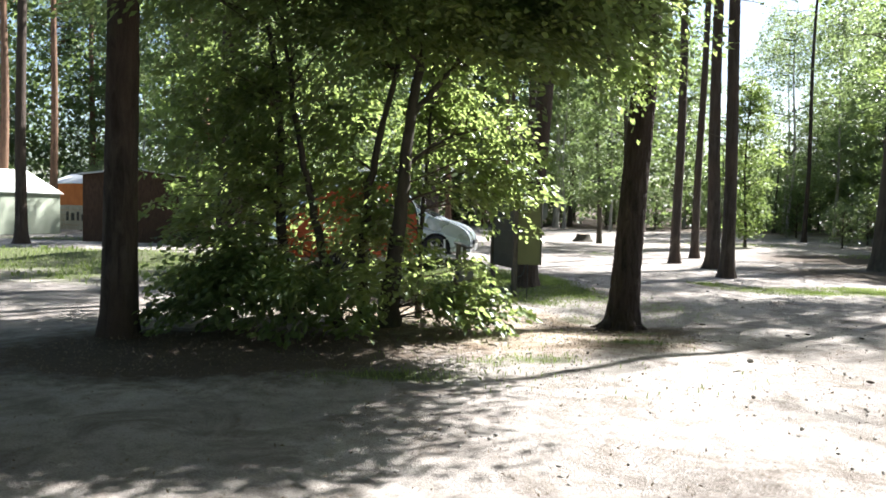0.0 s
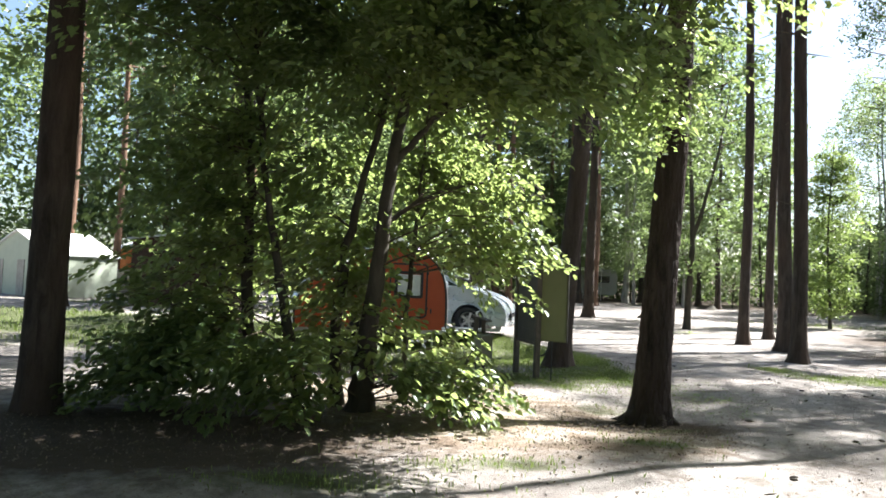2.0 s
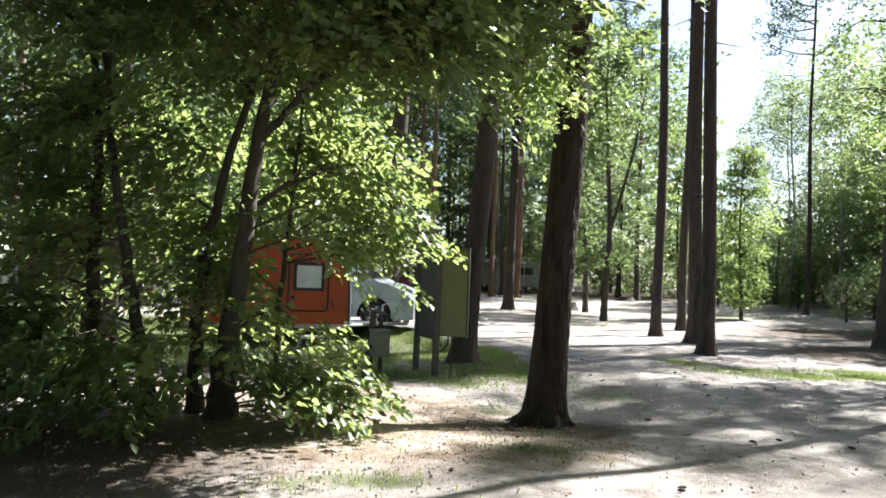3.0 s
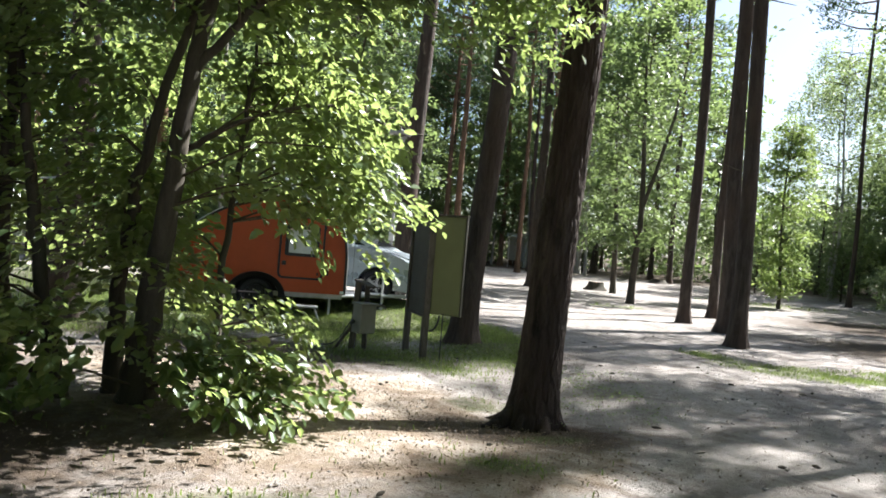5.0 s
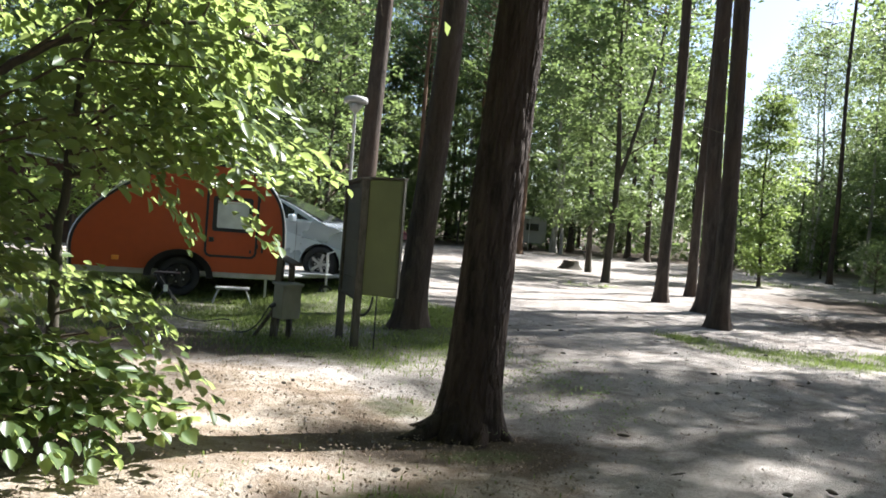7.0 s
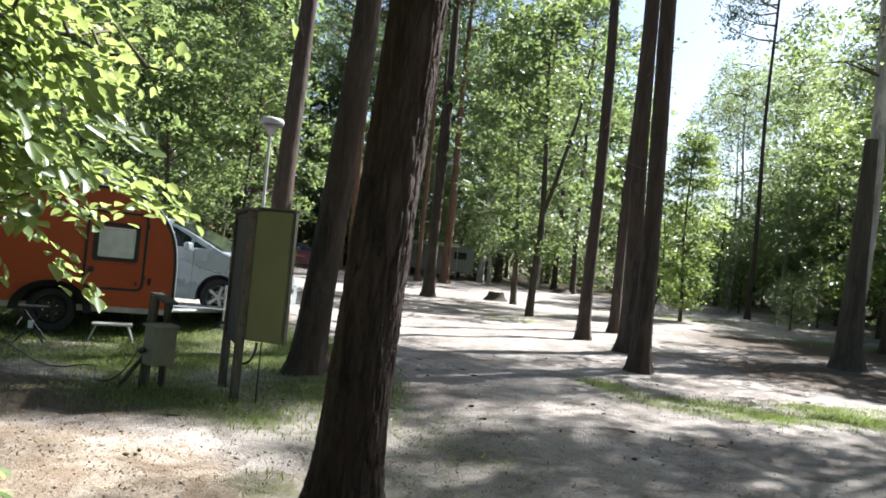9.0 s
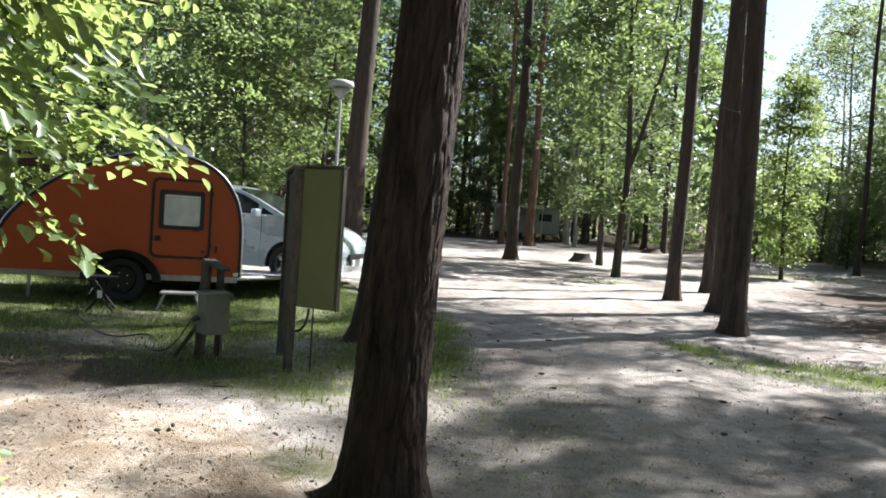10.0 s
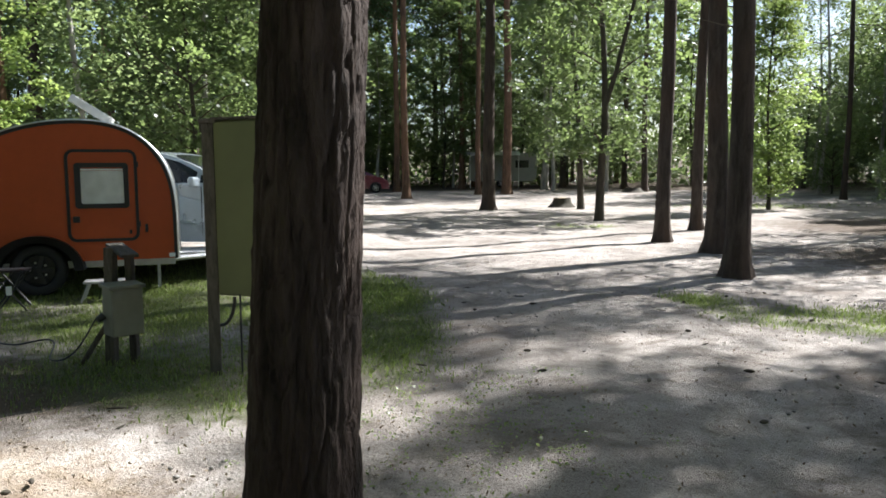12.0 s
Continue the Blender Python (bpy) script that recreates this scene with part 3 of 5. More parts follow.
def pine(x, y, r, h=19.0, lean=(0.0, 0.0), seed=0, sides=20, rings=60, skin=None, mat="pine", flare=0.8, crown=True, stubs=4,
         label="tall straight pine with dark fissured bark, standing on sandy ground"):
    rng = np.random.default_rng(seed + 100)
    t = thing("pine_tree", label, "tree", pose(x, y, float(terrain(x, y))), "pines of the camp")
    P = trunk_line(None, h, lean, rng, rings, 0.04)
    R = r * (1 - 0.68 * np.clip(P[:, 2] / h, 0, 1))
    V, F = tube(P, R, sides, skin, seed, flare)
    mesh_part("trunk", quick_mesh("trunk", V, F, MAT[mat], True), t)
    for i in range(stubs):
        z = rng.uniform(2.5, 9)
        k = int(np.searchsorted(P[:, 2], z))
        a = rng.uniform(0, 6.28)
        L = rng.uniform(0.25, 0.9)
        q = np.array([P[k] + np.array([math.cos(a), math.sin(a), rng.uniform(-0.1, 0.35)]) * d for d in (0, L * 0.5, L)])
        mesh_part("dead_branch", quick_mesh("dead_branch", *tube(q, np.array([0.018, 0.012, 0.005]), 5), MAT["twig"]), t)
    if crown:
        a, b = CROWNS[seed % 3]
        for nm, me in (("crown", a), ("branchwork", b)):
            ob = tagged(mesh_part(nm, me, t), kind="stuff")
            ob.matrix_basis = pose(lean[0] * h, lean[1] * h, h, 0, 0, seed * 77 % 360)
    return t


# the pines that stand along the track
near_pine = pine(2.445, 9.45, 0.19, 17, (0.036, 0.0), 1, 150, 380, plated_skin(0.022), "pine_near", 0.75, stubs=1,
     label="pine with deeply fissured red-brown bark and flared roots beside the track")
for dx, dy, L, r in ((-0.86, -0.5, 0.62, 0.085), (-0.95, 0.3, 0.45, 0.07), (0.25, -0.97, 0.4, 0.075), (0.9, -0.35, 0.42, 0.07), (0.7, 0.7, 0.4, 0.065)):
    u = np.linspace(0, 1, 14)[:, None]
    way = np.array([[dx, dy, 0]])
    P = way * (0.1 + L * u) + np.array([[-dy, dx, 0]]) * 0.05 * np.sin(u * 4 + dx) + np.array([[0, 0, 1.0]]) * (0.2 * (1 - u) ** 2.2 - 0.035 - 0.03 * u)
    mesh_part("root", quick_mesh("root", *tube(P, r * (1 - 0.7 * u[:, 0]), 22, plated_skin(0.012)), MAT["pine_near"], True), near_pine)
pine(6.00, 17.25, 0.155, 25, (0.0, 0.0), 2, 40, 130, rough_skin(20, 0.010), "pine", 0.9, label="tall dark pine in a pair beside the grass strip")
pine(6.50, 20.5, 0.185, 18, (-0.01, 0.0), 3, 36, 110, rough_skin(20, 0.010), "pine", 0.9, label="tall dark pine in a pair beside the grass strip")
pine(5.95, 22.9, 0.15, 24, (0.0, 0.0), 4, 30, 90, rough_skin(18, 0.010))
pine(7.33, 26.2, 0.14, 24, (0.008, 0.0), 5, 26, 80, rough_skin(18, 0.010))
pine(1.15, 14.25, 0.20, 18, (0.062, 0.0), 6, 60, 150, rough_skin(22, 0.012), "pine", 0.85,
     label="leaning dark pine with broad roots behind the notice board")
pine(1.5, 35.6, 0.24, 20, (0.0, 0.0), 7, 24, 70)
pine(1.70, 48.5, 0.26, 20, (0.0, 0.0), 8, 18, 50, mat="pine_red")
pine(-2.05, 24.3, 0.29, 20, (0.02, 0.0), 9, 24, 70, mat="pine", label="thick reddish pine behind the parked car")
pine(-3.37, 6.65, 0.185, 18, (0.0, 0.0), 10, 40, 120, rough_skin(20, 0.010), flare=0.4, label="dark pine trunk in deep shade beside the leafy shrub")
pine(-4.4, 12.2, 0.24, 18, (0.03, 0.0), 11, 36, 90, rough_skin(18, 0.010), label="dark pine trunk behind the leafy shrub")
for i, (x, y, r, mt) in enumerate(((-1.6, 56.4, 0.19, "pine_red"), (0.13, 48.2, 0.16, "pine_red"), (-4.7, 66, 0.26, "pine"), (-22.3, 34.1, 0.2, "pine_red"), (-23.5, 32, 0.22, "pine_red"),
                                   (-31, 52, 0.25, "pine_red"), (-22, 48.9, 0.3, "pine_red"), (-10.1, 24.3, 0.17, "pine_red"), (-12.95, 29.6, 0.24, "pine"), (-6.4, 38, 0.2, "pine"),
                                   (-3.2, 44, 0.2, "pine_red"), (-8.5, 46, 0.22, "pine"), (-0.6, 60, 0.22, "pine"), (-5.2, 52, 0.2, "pine_red"), (16.6, 41, 0.12, "pine"))):
    pine(x, y, r, 19 + i % 3, (0.004 * (i % 5 - 2), 0), 20 + i, 14, 36, mat=mt, stubs=2, label="slender far pine at the edge of the wood")


def leaf_crown(seed, mat, z0, z1, rx, sprays_n, per, size, droop, fine=0.45):
    """A broad-leaved crown on a thin leading stem, with limbs, about the origin at the ground."""
    rng = np.random.default_rng(seed)
    tips, limbs = [], []
    for i in range(sprays_n):
        u = rng.uniform(0, 1) ** 0.8
        z = z0 + (z1 - z0) * u
        L = rx * (0.25 + 0.95 * math.sin(math.pi * (0.12 + 0.8 * (1 - u)) ** 1.1)) * rng.uniform(0.35, 1.1)
        a = rng.uniform(0, 6.28)
        end = np.array([math.cos(a) * L, math.sin(a) * L, z + 0.25 * L - droop * L * 0.4])
        tips.append(end)
        if i % 6 == 0:
            p0 = np.array([0, 0, max(0.4, z - 0.35 * L)])
            limbs.append(tube(np.array([p0, (p0 + end) / 2 + [0, 0, 0.12 * L], end]), np.array([0.03, 0.02, 0.006]), 5))
            tips.append((p0 + end) / 2 + rng.normal(size=3) * 0.2)
    C, N = sprays(rng, np.array(tips), per, fine * 1.2, droop, 0.24, 0.45, 0.13)
    return quick_mesh("leaf_crown", *leaves(rng, C, N, size, size * 0.62), MAT[mat]), quick_mesh("leaf_limbs", *join(limbs), MAT["twig"])


YOUNG = [leaf_crown(11, "leaf_far", 1.4, 9, 2.3, 110, 60, 0.19, 0.45, 0.5), leaf_crown(12, "leaf_bright", 1.0, 8, 2.0, 105, 60, 0.18, 0.5, 0.46),
         leaf_crown(13, "leaf_far", 2.2, 11, 2.6, 125, 60, 0.2, 0.45, 0.52), leaf_crown(14, "leaf_birch", 2.5, 12, 2.2, 150, 60, 0.13, 1.4, 0.5),
         leaf_crown(15, "leaf_far", 0.1, 3.2, 1.7, 150, 26, 0.13, 0.2), leaf_crown(16, "leaf_bright", 0.4, 7.6, 1.0, 200, 44, 0.14, 0.4, 0.4),
         leaf_crown(17, "leaf_far", 1.6, 13, 2.7, 380, 28, 0.17, 0.4), leaf_crown(18, "leaf_far", 5.6, 12, 3.8, 300, 40, 0.2, 0.4, 0.6),
         leaf_crown(19, "leaf_birch", 6.2, 13, 2.0, 64, 50, 0.13, 1.2, 0.5)]


def broadleaf(x, y, r, h, kind, seed, size=1.0, mat="dark_bark", lean=(0.0, 0.0), name="young_tree", label="young broad-leaved tree with bright green leaves in the wood", cat="tree", fork=False):
    rng = np.random.default_rng(seed + 500)
    t = thing(name, label, cat, pose(x, y, float(terrain(x, y))), "trees of the wood")
    P = trunk_line(None, h * size, lean, rng, 26, 0.12)
    pieces = [tube(P, r * (1 - 0.85 * np.clip(P[:, 2] / (h * size), 0, 1)), 12, None, seed, 0.4)]
    if fork:
        k = int(np.searchsorted(P[:, 2], 3.4))
        q = np.array([P[k], P[k] + [0.35, 0, 1.2], P[k] + [0.9, 0.1, 3.4], P[k] + [1.3, 0.2, 6.0]])
        pieces.append(tube(q, np.array([0.6, 0.5, 0.4, 0.15]) * r, 10))
    mesh_part("trunk", quick_mesh("trunk", *join(pieces), MAT[mat], True), t)
    for nm, me in (("crown", YOUNG[kind][0]), ("branchwork", YOUNG[kind][1])):
        ob = tagged(mesh_part(nm, me, t), kind="stuff")
        ob.matrix_basis = Matrix.LocRotScale((lean[0] * h * 0.5, lean[1] * h * 0.5, 0), Euler((0, 0, seed * 1.3)), (size, size, size))
    return t


broadleaf(5.26, 30.15, 0.135, 11, 2, 1, 1.0, fork=True, label="forked young oak with a dark stem beside the track")
broadleaf(5.04, 36.0, 0.13, 10, 2, 2, 1.0, lean=(-0.03, 0), label="young oak with a dark leaning stem beside a stump")
broadleaf(11.7, 35.0, 0.07, 8, 5, 3, 1.0, label="slim sapling with sunlit yellow-green leaves down to the ground")
broadleaf(3.9, 55, 0.24, 13, 3, 4, 1.1, "birch", name="birch_tree", label="birch with a pale flaking stem at the wood's edge")
edge_birch = broadleaf(11.75, 22.0, 0.23, 13, 8, 5, 1.0, "birch", (0.025, 0), "birch_tree", "birch with a dark rugged foot and a pale mottled stem")
P = np.array([[0, 0, -0.1], [0, 0, 0.05], [0.01, 0, 0.5], [0.03, 0, 1.2], [0.045, 0, 1.9], [0.06, 0, 2.5], [0.08, 0, 3.3], [0.1, 0, 4.1], [0.125, 0, 5.2]])
mesh_part("rugged_foot", quick_mesh("rugged_foot", *tube(P, np.array([0.38, 0.34, 0.275, 0.256, 0.235, 0.212, 0.188, 0.166, 0.14]), 32, rough_skin(14, 0.03), 5, 0.3), MAT["dark_bark"], True), edge_birch, "dark cracked bark round the foot")
broadleaf(-8.9, 34.2, 0.11, 12, 3, 6, 1.0, "birch", name="birch_tree", label="slender birch with hanging sunlit foliage")
broadleaf(-8.2, 25.0, 0.10, 11, 3, 7, 1.0, "birch", name="birch_tree", label="slender birch with hanging sunlit foliage")

for i, (x, y, s) in enumerate(((17.6, 46.5, 1.25), (19.6, 53, 1.3), (20.6, 47, 1.3))):
    broadleaf(x, y, 0.1, 12, 3, 880 + i, s, "birch", name="birch_tree", label="slender birch with hanging sunlit foliage")
rng = np.random.default_rng(77)
count = 0
for i in range(1500):
    az = radians(rng.uniform(-48, 46))
    d = rng.uniform(30, 62)
    x, y = 3 + math.sin(az) * d, 5 + math.cos(az) * d
    deg = math.degrees(az)
    if abs(x - 1) < 15 and y < 50 - 0.2 * abs(x):
        continue
    seen0 = x / (y + 1.1)
    if seen0 < -0.35 and y < 48:
        continue
    gap = 13.5 < deg < 21
    if gap and rng.uniform() < 0.55:
        continue
    kind = int(rng.integers(0, 4)) if not gap else int(rng.choice([4, 1, 0]))
    r, grown = rng.uniform(0.06, 0.13), rng.uniform(0.85, 1.35) if not gap else rng.uniform(0.5, 0.8)
    count += 1
    if 15.5 < x < 19.8 and 28 < y < 36:
        continue
    broadleaf(x, y, r, 9 + kind, kind, 40 + i, grown, "birch" if kind == 3 else "dark_bark")
    if count > 84:
        break
for i, (x, y, s, k) in enumerate(((-9.5, 22.5, 0.8, 1), (-6.5, 27.5, 0.95, 0), (-11.5, 26, 1.0, 2), (-5.0, 31, 1.0, 0), (-9.5, 30, 1.1, 2), (-7.2, 35, 1.2, 2), (-12.5, 39, 1.2, 2), (17.5, 23.5, 0.9, 2),
                                  (16.5, 27, 1.0, 6), (19.5, 20, 1.0, 2), (21.5, 33, 1.1, 0), (21, 26, 1.1, 2))):
    broadleaf(x, y, 0.09, 9 + k, k, 300 + i, s)
for i, (x, y, s) in enumerate(((-4.2, 30.5, 0.6), (-7.5, 29.5, 0.7), (-3.0, 62, 1.0), (4.5, 60, 0.9), (8.0, 58, 1.0), (11, 54, 0.9), (14, 48, 0.8), (18, 46, 0.9), (21, 40, 0.9), (-9, 60, 1.1), (16.5, 36, 0.6), (19, 39, 0.8),
                                (1.0, 64, 1.0), (-14.5, 44, 1.0), (-18, 46, 1.0), (-26, 44, 1.1), (-30, 40, 1.0))):
    broadleaf(x, y, 0.05, 3, 4, 400 + i, s, name="shrub", label="dense green shrub at the edge of the wood", cat="shrub")
# pines added mostly out of view, set so their crowns shade track and clearing
for i, (x, y) in enumerate(((19.2, 14.4), (16.4, 26.3), (16.65, 19.5), (15.85, 19.2), (17.8, 27.4), (10, 5), (15, 4), (-8, 3), (-10, 9), (-14, 20), (-3, -6), (4, -7), (9, -4), (-8, -4),
                           (14, -3), (-13, 2), (1, -13), (-16, 12), (21, 18), (22, 8), (17, 9), (24, 24))):
    pine(x, y, 0.17, {1: 25.0, 2: 18.8, 3: 18.6, 4: 25.3}.get(i, 19), (0, 0), 60 + i, 14, 36, stubs=2, label="tall pine added to shade the track and clearing")

# unseen broad crowns added behind and beside the way to cut sky light
for i, (x, y) in enumerate(((-4, -5), (3, -8), (9, -3), (-8, 0), (12, 3), (-9, 6), (0, -12), (7, -11), (-12, -6))):
    broadleaf(x, y, 0.16, 13, 6, 800 + i, 1.35, label="unseen broad-leaved tree added to cut sky light over the clearing")
for i, (x, y) in enumerate(((-5.4, 0.8), (-3.2, -3.0), (-7.2, 4.4), (0.4, -5.0), (-2.5, 1.7), (-4.3, 4.0), (5.2, 0.6), (7.6, 2.8))):
    broadleaf(x, y, 0.15, 12, 7, 830 + i, 1.0, label="unseen broad-leaved tree with a high crown, added to darken the shade below")
# slender pines between the leafy trees of the wood
rng = np.random.default_rng(91)
made = 0
while made < 46:
    az, d = radians(rng.uniform(-44, 40)), rng.uniform(38, 66)
    x, y, deg = 3 + math.sin(az) * d, 5 + math.cos(az) * d, math.degrees(az)
    if 11 < deg < 22 or (12 < x < 22 and y < 50) or (abs(x - 1) < 13 and y < 50) or (x / (y + 1.1) < -0.4 and y < 50):
        continue
    pine(x, y, rng.uniform(0.11, 0.2), rng.uniform(17, 22), (rng.normal() * 0.008, 0), 900 + made, 10, 20, mat=("pine", "pine_red", "pine")[made % 3], stubs=0, label="slender far pine at the edge of the wood")
    made += 1

# one more pine added so its high crown shades the lawn
for x, y in ((16.2, 28.4),):
    pine(x, y, 0.17, 25.5, (0, 0), int(x * 3), 14, 36, stubs=3, label="tall pine added to shade the track and clearing")
pine(8.95, 12.05, 0.1, 26, (0, 0), 77, 14, 36, stubs=2, label="tall slim pine in the wood beside the track")

# the far wood as one mass of foliage behind the single trees
rng = np.random.default_rng(8)
az = np.where(rng.uniform(0, 1, 9000) < 0.6, rng.uniform(-0.95, 0.85, 9000), rng.uniform(-math.pi, math.pi, 9000))
d = rng.uniform(56, 84, 9000)
deg = np.degrees(az)
top = np.where((deg > 13) & (deg < 21), 6.5, 21.0)
C = np.stack([3 + np.sin(az) * d, 5 + np.cos(az) * d, 0 * d], -1)
C[:, 2] = terrain(C[:, 0], C[:, 1]) + rng.uniform(0, 1, 9000) ** 1.1 * top
Cc, Nn = sprays(rng, C, 22, 1.4, 0.2, 0.6, 0.7, 0.4)
tagged(new("far_wood", quick_mesh("far_wood", *leaves(rng, Cc, Nn, 0.5, 0.32), MAT["leaf_far"])), "dense green mixed wood in the distance", "wood", kind="stuff")


# ---- the leafy tree beside the track ----
def hazel():
    rng = np.random.default_rng(21)
    t = thing("multi_stemmed_tree", "multi-stemmed leafy tree with broad leaves hanging down to the ground", "tree", pose(-0.62, 8.0, 0))
    o = np.array([-0.62, 8.0, 0])
    stems = [(np.array([[0, 0, -0.1], [0.02, 0, 0.4], [0.1, 0.03, 1.3], [0.2, 0.05, 2.4], [0.38, 0.1, 3.8], [0.5, 0.1, 5.6]]), 0.125),
             (np.array([[-0.35, 0.25, -0.1], [-0.42, 0.3, 0.8], [-0.3, 0.35, 2.0], [0.0, 0.5, 3.4], [0.2, 0.6, 5]]), 0.075),
             (np.array([[-0.6, -0.1, -0.1], [-0.85, -0.1, 1.0], [-1.2, 0.0, 2.4], [-1.5, 0.1, 4.4]]), 0.07),
             (np.array([[-1.3, 0.2, -0.1], [-1.45, 0.2, 1.2], [-1.5, 0.25, 2.8], [-1.9, 0.3, 5.2]]), 0.085),
             (np.array([[0.26, 0.75, -0.1], [0.28, 0.75, 1.2], [0.36, 0.8, 2.4], [0.4, 0.85, 3.6]]), 0.04),
             (np.array([[0.05, 0.1, 1.9], [0.5, 0.4, 2.3], [1.1, 0.8, 2.55], [1.9, 1.0, 2.35]]), 0.03),
             (np.array([[0.25, 0.05, 2.6], [0.9, 0.1, 3.4], [1.7, 0.2, 3.7], [2.6, 0.4, 3.3]]), 0.04)]
    lines = []
    for P, r in stems:
        u = np.linspace(0, len(P) - 1, 26)
        Q = np.stack([np.interp(u, np.arange(len(P)), P[:, k]) for k in range(3)], -1)
        for _ in range(3):
            Q[1:-1] = (Q[:-2] + 2 * Q[1:-1] + Q[2:]) / 4
        Q[1:] += rng.normal(size=Q[1:].shape) * 0.012
        R = r * (1 - 0.75 * np.linspace(0, 1, len(Q)))
        lines.append(Q)
        mesh_part("stem", quick_mesh("stem", *tube(Q, R, 16, None, 3, 0.5 if P[0][2] < 0 else 0), MAT["dark_bark"], True), t)
    allp = np.concatenate(lines)
    masses = [((-2.3, 8.0, 2.1), (1.2, 1.0, 1.3), 74), ((-0.1, 9.2, 2.6), (1.3, 0.6, 0.85), 32), ((-1.2, 8.8, 1.6), (0.9, 0.5, 0.7), 22), ((0.5, 8.5, 1.7), (0.6, 0.5, 0.3), 7),
              ((0.2, 7.8, 0.5), (0.75, 0.6, 0.32), 20), ((-1.7, 7.0, 0.6), (1.3, 0.7, 0.5), 52), ((-2.5, 7.3, 0.7), (0.75, 0.6, 0.6), 34), ((-0.7, 8.3, 1.3), (0.6, 0.5, 0.5), 14),
              ((0.42, 8.3, 2.2), (1.2, 0.8, 0.6), 20), ((-1.1, 7.6, 3.9), (2.6, 1.4, 0.9), 84), ((-2.6, 8.6, 3.0), (1.3, 0.9, 1.2), 40), ((-0.5, 8.8, 3.7), (1.0, 0.5, 0.5), 28)]
    tips = np.concatenate([blob_points(rng, n, c, r, 0.5) for c, r, n in masses])
    tips = tips[tips[:, 2] > 0.12]
    C, N, A = boughs(rng, tips, (-0.7, 7.9, 0), 0.85)
    keep = C[:, 2] > 0.04
    mesh_part("lower_foliage", quick_mesh("lower_foliage", *leaves(rng, C[keep] - o, N[keep], 0.098, 0.063, True, A[keep]), MAT["leaf"]), t, "broad green leaves, some bright in the sun")
    # several of the higher masses lie out of view, added only to cast shade
    up = np.concatenate([blob_points(rng, n, c, r, 0.6) for c, r, n in
                         (((0.9, 7.2, 3.7), (1.9, 1.2, 0.75), 190), ((-1.8, 7.3, 4.6), (2.4, 1.5, 1.2), 190), ((0.6, 7.4, 5.4), (2.2, 1.6, 1.1), 130), ((2.2, 6.6, 5.1), (1.7, 1.2, 0.7), 70), ((3.3, 6.9, 5.9), (1.2, 1.0, 0.6), 60), ((3.9, 7.6, 6.8), (1.4, 1.1, 0.6), 50), ((2.6, 8.2, 5.8), (1.3, 0.9, 0.6), 50), ((-0.5, 7.2, 6.5), (2.6, 1.6, 0.7), 90), ((2.3, 6.7, 6.4), (1.7, 1.2, 0.5), 50),
                          ((2.5, 7.7, 4.7), (1.1, 0.9, 0.5), 60), ((1.2, 6.5, 4.6), (1.2, 0.8, 0.5), 50), ((-0.6, 9.2, 5.2), (1.5, 0.9, 0.7), 45), ((0.5, 9.5, 6.9), (2.1, 1.2, 0.8), 60))])
    C2, N2, A2 = boughs(rng, up, (-0.7, 7.9, 0), 0.95, 14, 0.36, 0.4, 0.35, 0.4)
    mesh_part("upper_foliage", quick_mesh("upper_foliage", *leaves(rng, C2 - o, N2, 0.105, 0.058, False, A2), MAT["leaf"]), t, "shaded dark foliage of the upper branches, with unseen masses added above for shade")
    # sunlight on this branch end is put into a lighter leaf colour
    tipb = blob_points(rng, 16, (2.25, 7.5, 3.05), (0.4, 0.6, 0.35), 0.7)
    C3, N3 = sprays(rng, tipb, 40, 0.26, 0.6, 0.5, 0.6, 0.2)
    mesh_part("branch_tip", quick_mesh("branch_tip", *leaves(rng, C3 - o, N3, 0.075, 0.034), MAT["leaf_bright"]), t, "yellow-green leaves at a branch end, sunlight put into the lighter colour")["kind"] = "stuff"
    twigs = []
    for p in np.concatenate([tips[::2], up[::3]]) - o:
        d = allp - p
        k = int(np.argmin((d ** 2).sum(1) + np.maximum(0, d[:, 2] + 0.15) * 6))
        a = allp[k]
        m = (a + p) / 2 + rng.normal(size=3) * 0.08 + [0, 0, 0.06]
        twigs.append(tube(np.array([a, m, p]), np.array([0.012, 0.008, 0.003]), 4))
    mesh_part("branchwork", quick_mesh("branchwork", *join(twigs), MAT["twig"]), t)["kind"] = "stuff"


hazel()


# ---- stump and cut wood ----
def stump(x, y, r, h, seed):
    rng = np.random.default_rng(seed)
    t = thing("tree_stump", "old low tree stump with a rough cut top on sandy ground", "stump", pose(x, y, float(terrain(x, y))), "stumps")
    P = np.array([[0, 0, -0.08], [0, 0, 0.05], [0, 0, h * 0.5], [0, 0, h]])
    V, F = tube(P, np.array([r * 1.35, r * 1.15, r, r * 0.95]), 24, rough_skin(14, 0.02), seed, 0.5)
    mesh_part("bark", quick_mesh("bark", V, F, MAT["dark_bark"], True), t)
    bm = bmesh.new()
    bmesh.ops.create_circle(bm, cap_ends=True, segments=24, radius=r * 0.97, matrix=Matrix.Translation((0, 0, h - 0.012)))
    for v in bm.verts:
        v.co.z += rng.normal() * 0.01
    part("cut_face", bm, MAT["cutwood"], t, "grey weathered cut face")


stump(4.38, 37.3, 0.33, 0.36, 1)
stump(8.8, 50, 0.4, 0.25, 2)
stump(-12.9, 27.5, 0.25, 0.75, 3)


